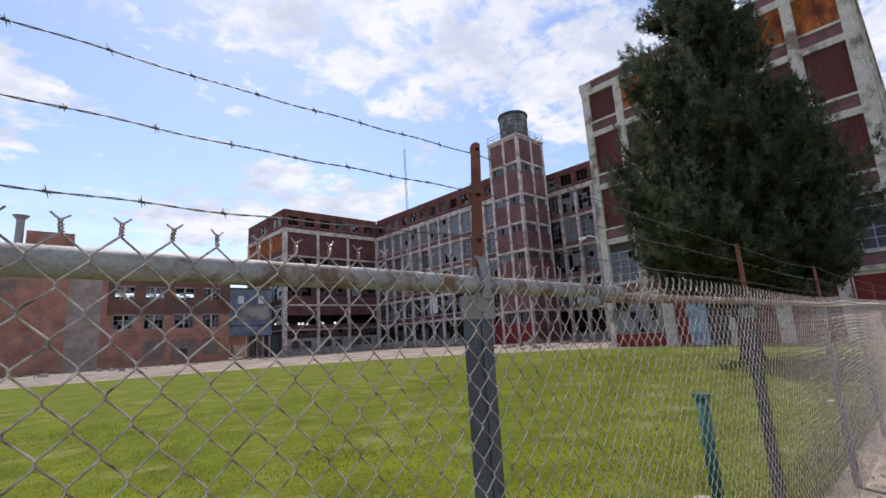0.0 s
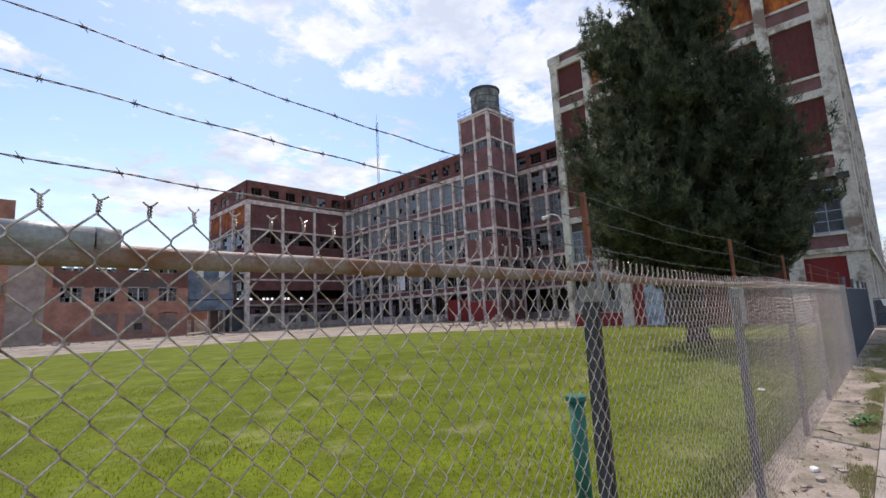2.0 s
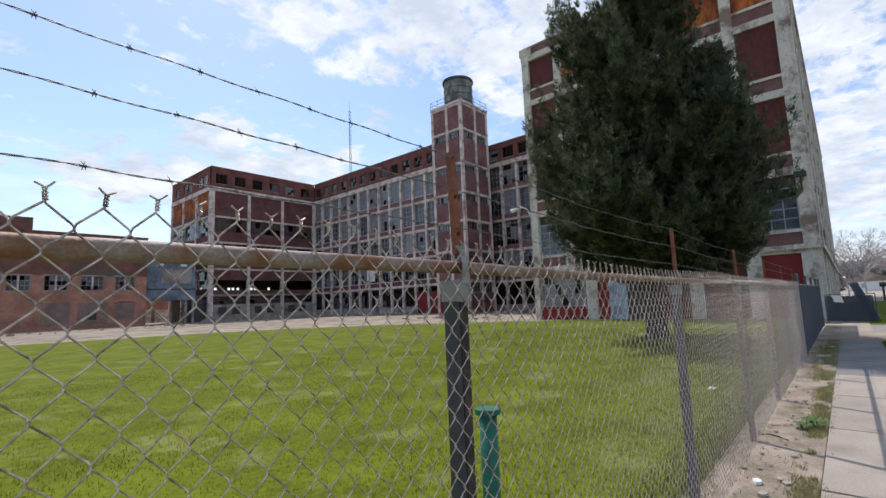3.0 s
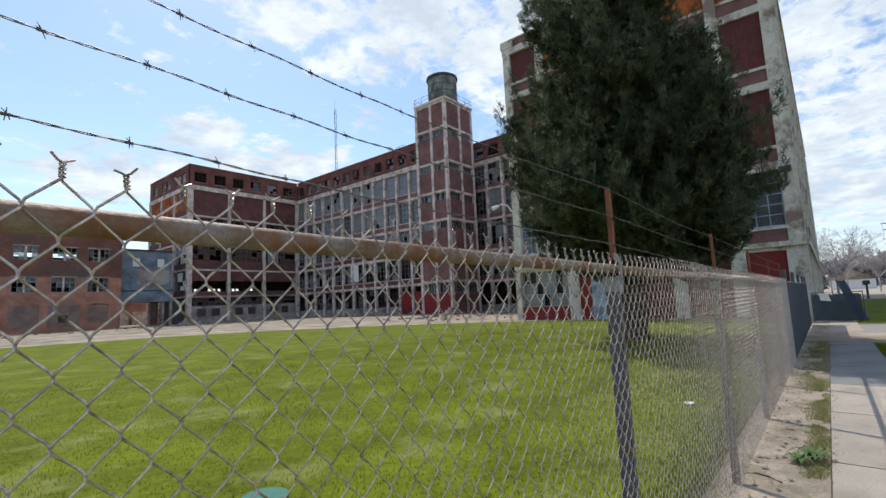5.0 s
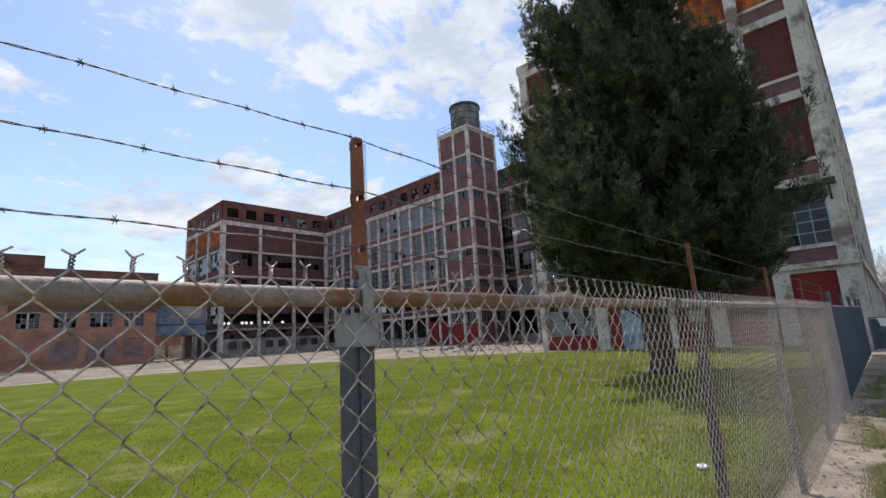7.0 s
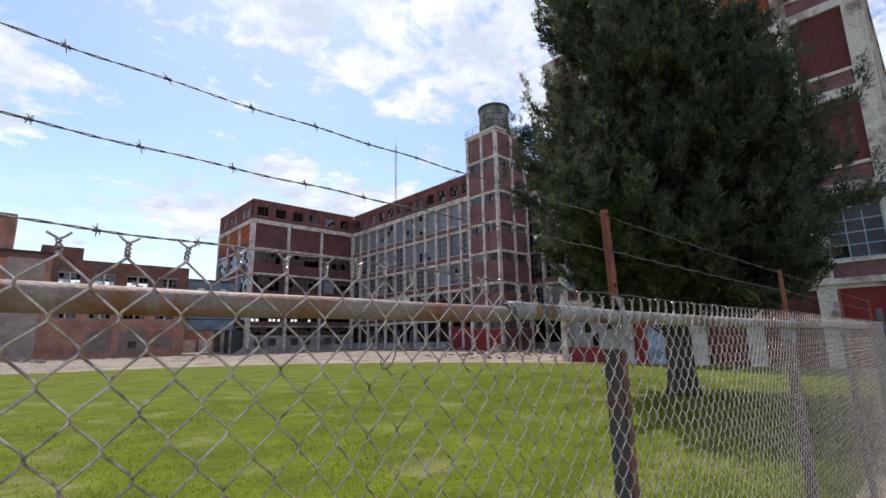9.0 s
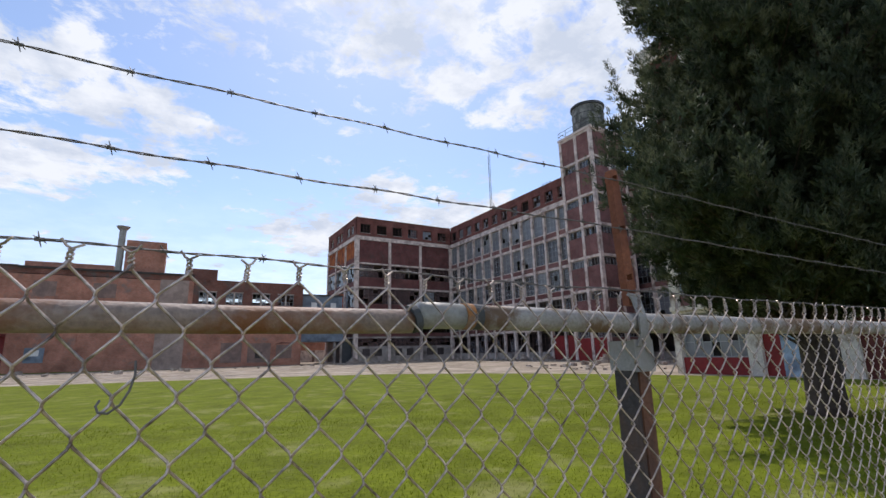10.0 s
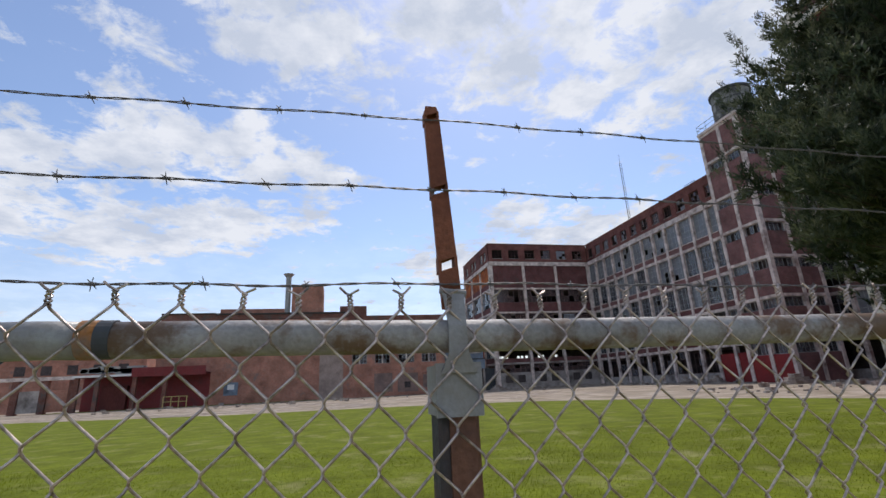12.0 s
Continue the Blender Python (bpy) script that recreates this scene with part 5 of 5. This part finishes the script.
def crown_radius(z, lobe):
    _, _, z0, z1, r = lobe
    t = (z - z0) / (z1 - z0)
    if t < 0 or t > 1:
        return 0.0
    return r * (min(1.0, (t + 0.02) / 0.13) ** 0.6) * (1 - t) ** 0.62 * (1.0 if t > 0.13 else 0.9) * 1.12


limbs, sprays = Geo(), []
for lobe, count in zip(LOBES, (370, 75, 40, 40, 45, 35, 60, 60)):
    cx, cy, z0, z1, _ = lobe
    for _ in range(count):
        t = trng.random() ** 1.25
        z = z0 + 0.1 + (z1 - z0 - 0.2) * t
        a = trng.random() * 6.2832
        bulge = 1 + 0.16 * math.sin(3 * a + z * 1.3) + 0.10 * math.sin(7 * a - 2.1 * z)
        r = crown_radius(z, lobe) * bulge * (0.86 + 0.24 * trng.random())
        base = Vector((cx, cy, max(1.3, z - 0.45 * r)))
        tip = Vector((cx + r * math.cos(a), cy + r * math.sin(a), z + 0.10 * r))
        mid = base.lerp(tip, 0.55) + Vector((0, 0, 0.10 * r))
        limbs.tube([base, mid, tip], [0.035, 0.02, 0.006], 4, caps=False)
        steps = max(3, int(r * 5.5))
        for s in range(steps):
            f = 0.34 + 0.66 * (s + trng.random()) / steps
            p = (base.lerp(mid, f / 0.55) if f < 0.55 else mid.lerp(tip, (f - 0.55) / 0.45))
            for _ in range(3):
                off = Vector((trng.gauss(0, 1), trng.gauss(0, 1), trng.gauss(0, 0.8))) * 0.12
                sprays.append((p + off, (tip - base).normalized() * 0.6 + off * 2.0 + Vector((0, 0, 0.9)), 0.6 + 0.6 * trng.random()))
        # an upright plume at the limb's end
        tall_ = (0.45 + 0.75 * trng.random()) * min(1.0, r / 1.4)
        steps = int(tall_ * 16)
        lean_ = Vector((0.25 * math.cos(a), 0.25 * math.sin(a), 0))
        for s in range(steps):
            f = s / max(1, steps)
            off = Vector((trng.gauss(0, 1), trng.gauss(0, 1), 0)) * 0.125 * (1 - f * 0.85)
            sprays.append((tip + Vector((0, 0, tall_ * f)) + lean_ * f + off, off * 2.5 + lean_ + Vector((0, 0, 1.2)), 0.8 * (1 - 0.45 * f)))
limbs.make("limb", M_BARK, tree, "thin dark limbs", kind="stuff")


def spray_mesh(sprays, width, length, leaves, name, mat, parent, label):
    """Every spray: a tuft of narrow pointed leaflets fanning out along its way."""
    r = np.random.RandomState(5)
    n = len(sprays)
    pos = np.array([tuple(s[0]) for s in sprays])
    d = np.array([tuple(s[1]) for s in sprays])
    d /= np.linalg.norm(d, axis=1)[:, None]
    size = np.array([s[2] for s in sprays])
    pos = np.repeat(pos, leaves, 0)
    size = np.repeat(size, leaves)
    d = np.repeat(d, leaves, 0)
    dd = d + r.normal(0, 0.55, d.shape)
    dd /= np.linalg.norm(dd, axis=1)[:, None]
    pos = pos + d * (r.rand(n * leaves, 1) * length * 0.7) + r.normal(0, 0.03, pos.shape)
    side = np.cross(dd, r.normal(0, 1, d.shape))
    side /= np.linalg.norm(side, axis=1)[:, None]
    ln = (length * size * (0.6 + 0.7 * r.rand(n * leaves)))[:, None]
    w = (width * size)[:, None]
    v = np.stack([pos, pos + dd * ln * 0.45 + side * w, pos + dd * ln, pos + dd * ln * 0.45 - side * w], 1).reshape(-1, 3)
    base = np.array(tuple(parent.location))
    v = v - base
    me = bpy.data.meshes.new(name)
    m = n * leaves
    me.vertices.add(4 * m)
    me.vertices.foreach_set("co", v.astype(np.float32).ravel())
    me.loops.add(4 * m)
    me.loops.foreach_set("vertex_index", np.arange(4 * m, dtype=np.int32))
    me.polygons.add(m)
    me.polygons.foreach_set("loop_start", np.arange(0, 4 * m, 4, dtype=np.int32))
    me.update(calc_edges=True)
    me.materials.append(mat)
    ob = new(name, me)
    ob.parent = parent
    return tagged(ob, label=label, kind="stuff")


spray_mesh(sprays, 0.0155, 0.19, 22, "foliage", M_LEAF, tree, "dark green scale foliage with paler tips and painted highlights")

inner = []
for p, d, s in sprays[::8]:
    k = max(0.0, min(1.0, (p.z - 2.0) / 13))
    ax = Vector((17.55 - 0.15 * k, 3.9 + 0.4 * k, p.z))
    inner.append((ax.lerp(p, 0.80), d, s))
spray_mesh(inner, 0.055, 0.26, 9, "inner_foliage", M_LEAF, tree, "dense dark inner foliage")

# ---- grass, weeds and litter ----
def tufts(name, mat, at, label, spots, height, width):
    """Upright bent blades at (x, y, z, size)."""
    r = np.random.RandomState(9)
    s = np.array(spots)
    n = len(s)
    a = r.rand(n) * 6.283
    lean = r.normal(0, 0.35, (n, 2)) * height * s[:, 3:4]
    h = height * s[:, 3] * (0.6 + 0.8 * r.rand(n))
    w = width * (0.7 + 0.6 * r.rand(n))
    c = np.stack([np.cos(a) * w, np.sin(a) * w, np.zeros(n)], 1)
    p = s[:, :3] - np.array(at)
    top = p + np.concatenate([lean, h[:, None]], 1)
    v = np.stack([p - c, p + c, top], 1).reshape(-1, 3)
    me = bpy.data.meshes.new(name)
    me.from_pydata(v.tolist(), [], [(3 * i, 3 * i + 1, 3 * i + 2) for i in range(n)])
    me.materials.append(mat)
    ob = new(name, me)
    ob.location = at
    return tagged(ob, label=label, category="grass", kind="stuff")


gr = random.Random(21)
spots = []
for _ in range(150000):
    x, y = gr.uniform(-3, 22), 0.15 + 12 * gr.random() ** 1.8
    k = noise.noise(Vector((x * 0.5, y * 0.5, 0)))
    spots.append((x, y, 0.03, 0.6 + 0.9 * max(0, k) + (0.8 if y < 0.5 else 0)))
tufts("lawn_grass", M_BLADE, (5, 3, 0.0), "short green lawn grass", spots, 0.042, 0.0045)
spots = []
for _ in range(34000):
    x = gr.uniform(1, 21)
    far = max(0.0, min(1.0, (x - 9) / 6))
    y = gr.gauss(-0.44 + 0.10 * far, 0.055 + 0.07 * far) if gr.random() < 0.85 else gr.gauss(0.06, 0.09)
    if noise.noise(Vector((x * 1.3, y * 3.5, 3))) + 0.5 * noise.noise(Vector((x * 5, y * 9, 8))) > 0.02 - 0.15 * far:
        spots.append((x, min(y, 0.24), 0.012, 0.6 + 0.8 * gr.random()))
tufts("weed_strip", M_WEEDY, (8, -0.4, 0.0), "ragged weeds and dry grass between fence and sidewalk", spots, 0.032, 0.004)
spots = [(gr.uniform(-1, 17.5), -1.33 - 2.2 * gr.random() ** 1.5, 0.02, 0.8 + gr.random()) for _ in range(16000)]
tufts("verge_grass", M_BLADE, (9, -2, 0.0), "green verge grass", spots, 0.055, 0.004)


def weed(x, y, r0, label):
    ob = thing("weed_plant", (x, y, 0.012), label, "plant")
    for q in range(13):
        a = q * 2.4
        ln = r0 * (0.6 + 0.5 * gr.random())
        c, s = math.cos(a), math.sin(a)
        g = Geo()
        pts = []
        for f, h, w in ((0, 0.0, 0.005), (0.35, 0.6, 0.013), (0.7, 0.85, 0.016), (1.0, 0.5, 0.002)):
            cx, cy, cz = x + c * ln * f, y + s * ln * f, 0.016 + h * r0 * 0.6
            pts.append(((cx - s * w, cy + c * w, cz), (cx + s * w, cy - c * w, cz)))
        for i in range(3):
            g.face([pts[i][0], pts[i][1], pts[i + 1][1], pts[i + 1][0]])
        g.make("leaf", M_WEED, ob)


weed(7.84, -0.40, 0.17, "broad leaved green weed growing beside the sidewalk")
weed(7.72, -0.32, 0.12, "small broad leaved weed in the dirt strip")


def scrap(name, x, y, size, mat, label, z=0.02):
    g = Geo()
    pts = [(x + size * (0.6 + 0.5 * gr.random()) * math.cos(q * 1.05), y + 0.6 * size * (0.6 + 0.5 * gr.random()) * math.sin(q * 1.05)) for q in range(6)]
    g.prism(pts, z, z + 0.012 + 0.01 * gr.random())
    g.make(name, mat, at=(x, y, z), label=label, category="litter")


scrap("crumpled_paper", 5.90, -0.155, 0.055, M_PAPER, "crumpled white paper in the dirt by the fence")
scrap("paper_scrap", 9.34, 0.81, 0.10, M_PAPER, "white paper scrap on the lawn", 0.05)
for _ in range(26):
    scrap("stone", gr.uniform(3.5, 14), gr.uniform(-0.36, -0.06), 0.02 + 0.035 * gr.random(), gr.choice((M_WALK, M_DIRT)), "small stone chip in the dirt strip")
spots = []
leaf = Geo()
for _ in range(160):
    x, y = gr.uniform(3.0, 13), gr.gauss(-0.18, 0.10)
    a, s = gr.random() * 6.28, 0.012 + 0.014 * gr.random()
    leaf.face([(x + s * math.cos(a + q * 1.57), y + s * math.sin(a + q * 1.57), 0.022 + 0.008 * gr.random()) for q in range(4)])
leaf.make("dead_leaves", M_RENDER_BROWN, at=(8, -0.2, 0.02), label="dead brown leaves along the fence foot", category="leaves", kind="stuff")
Geo().tube([(7.25, -0.02, 0.03), (7.22, -0.09, 0.05), (7.26, -0.17, 0.025), (7.2, -0.24, 0.02)], 0.006, 6).make("twig", M_BARK, at=(7.2, -0.1, 0.02), label="dark bent twig on the dirt", category="twig")

# ---- things down the street ----
def bare_tree(x, y, h, seed):
    ob = thing("bare_tree", (x, y, 0), "leafless street tree with a haze of thin twigs", "tree")
    r = random.Random(seed)
    g = Geo()
    tw = Geo()

    def grow(p, d, ln, rad, depth):
        q = p + d * ln
        (g if depth < 2 else tw).tube([p, q], [rad, rad * 0.7], 5 if depth < 2 else 3, caps=False)
        if depth < 6:
            for _ in range(3 if depth else 4):
                grow(q, (d + Vector((r.gauss(0, 0.5), r.gauss(0, 0.5), r.gauss(0.06, 0.28)))).normalized(), ln * (0.66 + 0.2 * r.random()), rad * 0.62, depth + 1)
    grow(Vector((x, y, 0)), Vector((0, 0, 1)), h * 0.25, h * 0.014, 0)
    g.make("trunk", M_TWIGFAR, ob)
    tw.make("twigs", M_TWIGFAR, ob, kind="stuff")
    return ob


bt = bare_tree(84, -1.6, 11, 3)
k = 0
for x, y, s in ((100, 3, 1.1), (112, -7.5, 0.85), (128, -11, 0.9), (98, -1, 0.8), (140, -4, 1.2), (150, -16, 1.0), (125, 6, 1.3), (160, 2, 1.3), (170, -24, 1.2)):
    c = copy_thing(bt, pose(x, y, 0, 0, 0, k * 57))
    c.scale = (s, s, s)
    k += 1
for x, y in ((95, -8.7), (128, -11.1), (104, -11.9)):
    pole = thing("utility_pole", (x, y, 0), "weathered wooden utility pole with two crossarms", "pole")
    Geo().tube([(x, y, 0), (x, y + 0.25, 11.0)], [0.16, 0.10], 8).make("pole", M_POLE, pole)
    Geo().box(x - 0.06, x + 0.06, y - 0.75, y + 1.25, 9.9, 10.05).make("crossarm", M_POLE, pole)
    Geo().box(x - 0.06, x + 0.06, y - 0.6, y + 1.1, 9.0, 9.12).make("crossarm", M_POLE, pole)
for dy in (-0.6, 0.2, 1.1):
    Geo().tube([(95, -8.7 + dy, 10.05), (111, -9.9 + dy, 9.6), (128, -11.1 + dy, 10.05)], 0.015, 4).make(
        "overhead_cable", M_STEEL_DARK, at=(111, -9.9, 10), label="black overhead cable along the street", category="cable")


def house(x, y, w, d, h, mat):
    ob = thing("house", (x, y, 0), "small pale house with a low gable roof far down the street", "house")
    Geo().box(x, x + w, y, y + d, 0, h).make("wall", mat, ob)
    g = Geo()
    g.v += [(x - 0.3, y - 0.3, h), (x + w + 0.3, y - 0.3, h), (x + w + 0.3, y + d + 0.3, h), (x - 0.3, y + d + 0.3, h), (x - 0.3, y + d / 2, h + d * 0.28), (x + w + 0.3, y + d / 2, h + d * 0.28)]
    g.f += [(0, 1, 5, 4), (2, 3, 4, 5), (0, 4, 3), (1, 2, 5), (3, 2, 1, 0)]
    g.make("roof", M_ROOF if mat is M_HOUSE else M_LOT, ob)
    for q in (0.2, 0.6):
        win = Geo().box(x - 0.04, x, y + d * q, y + d * q + 1.0, 1.0, 2.2).make("window", M_MUNTIN_W, ob)


house(180, -11, 12, 10, 2.8, M_WHITE)
house(215, -31, 14, 9, 3.0, M_HOUSE)
for x, y in ((62, -3.4), (66, -5.6)):
    mb = thing("post_box_stand", (x, y, 0), "dark box on a thin post beside the street", "box")
    Geo().box(x - 0.08, x + 0.08, y - 0.08, y + 0.08, 0, 1.7).make("post", M_BARK, mb)
    Geo().tube([(x, y - 0.25, 1.55), (x, y + 0.25, 1.52)], 0.2, 10).make("box", M_STEEL_DARK, mb)
hr = random.Random(4)
tl = thing("far_tree_line", (220, -20, 0), "line of far bare trees with haze painted into the colour", "trees")
line = []
for _ in range(9000):
    y = hr.uniform(-120, 60)
    hh = 9 + 4 * noise.noise(Vector((y * 0.08, 2, 0))) + 2 * noise.noise(Vector((y * 0.4, 7, 0)))
    line.append((Vector((hr.uniform(215, 225), y, hh * hr.random())), Vector((0, hr.gauss(0, 1), 1)), 1.5))
spray_mesh(line, 0.18, 1.6, 4, "twigs", M_TWIGFAR, tl, "grey brown twigs paled with painted haze")
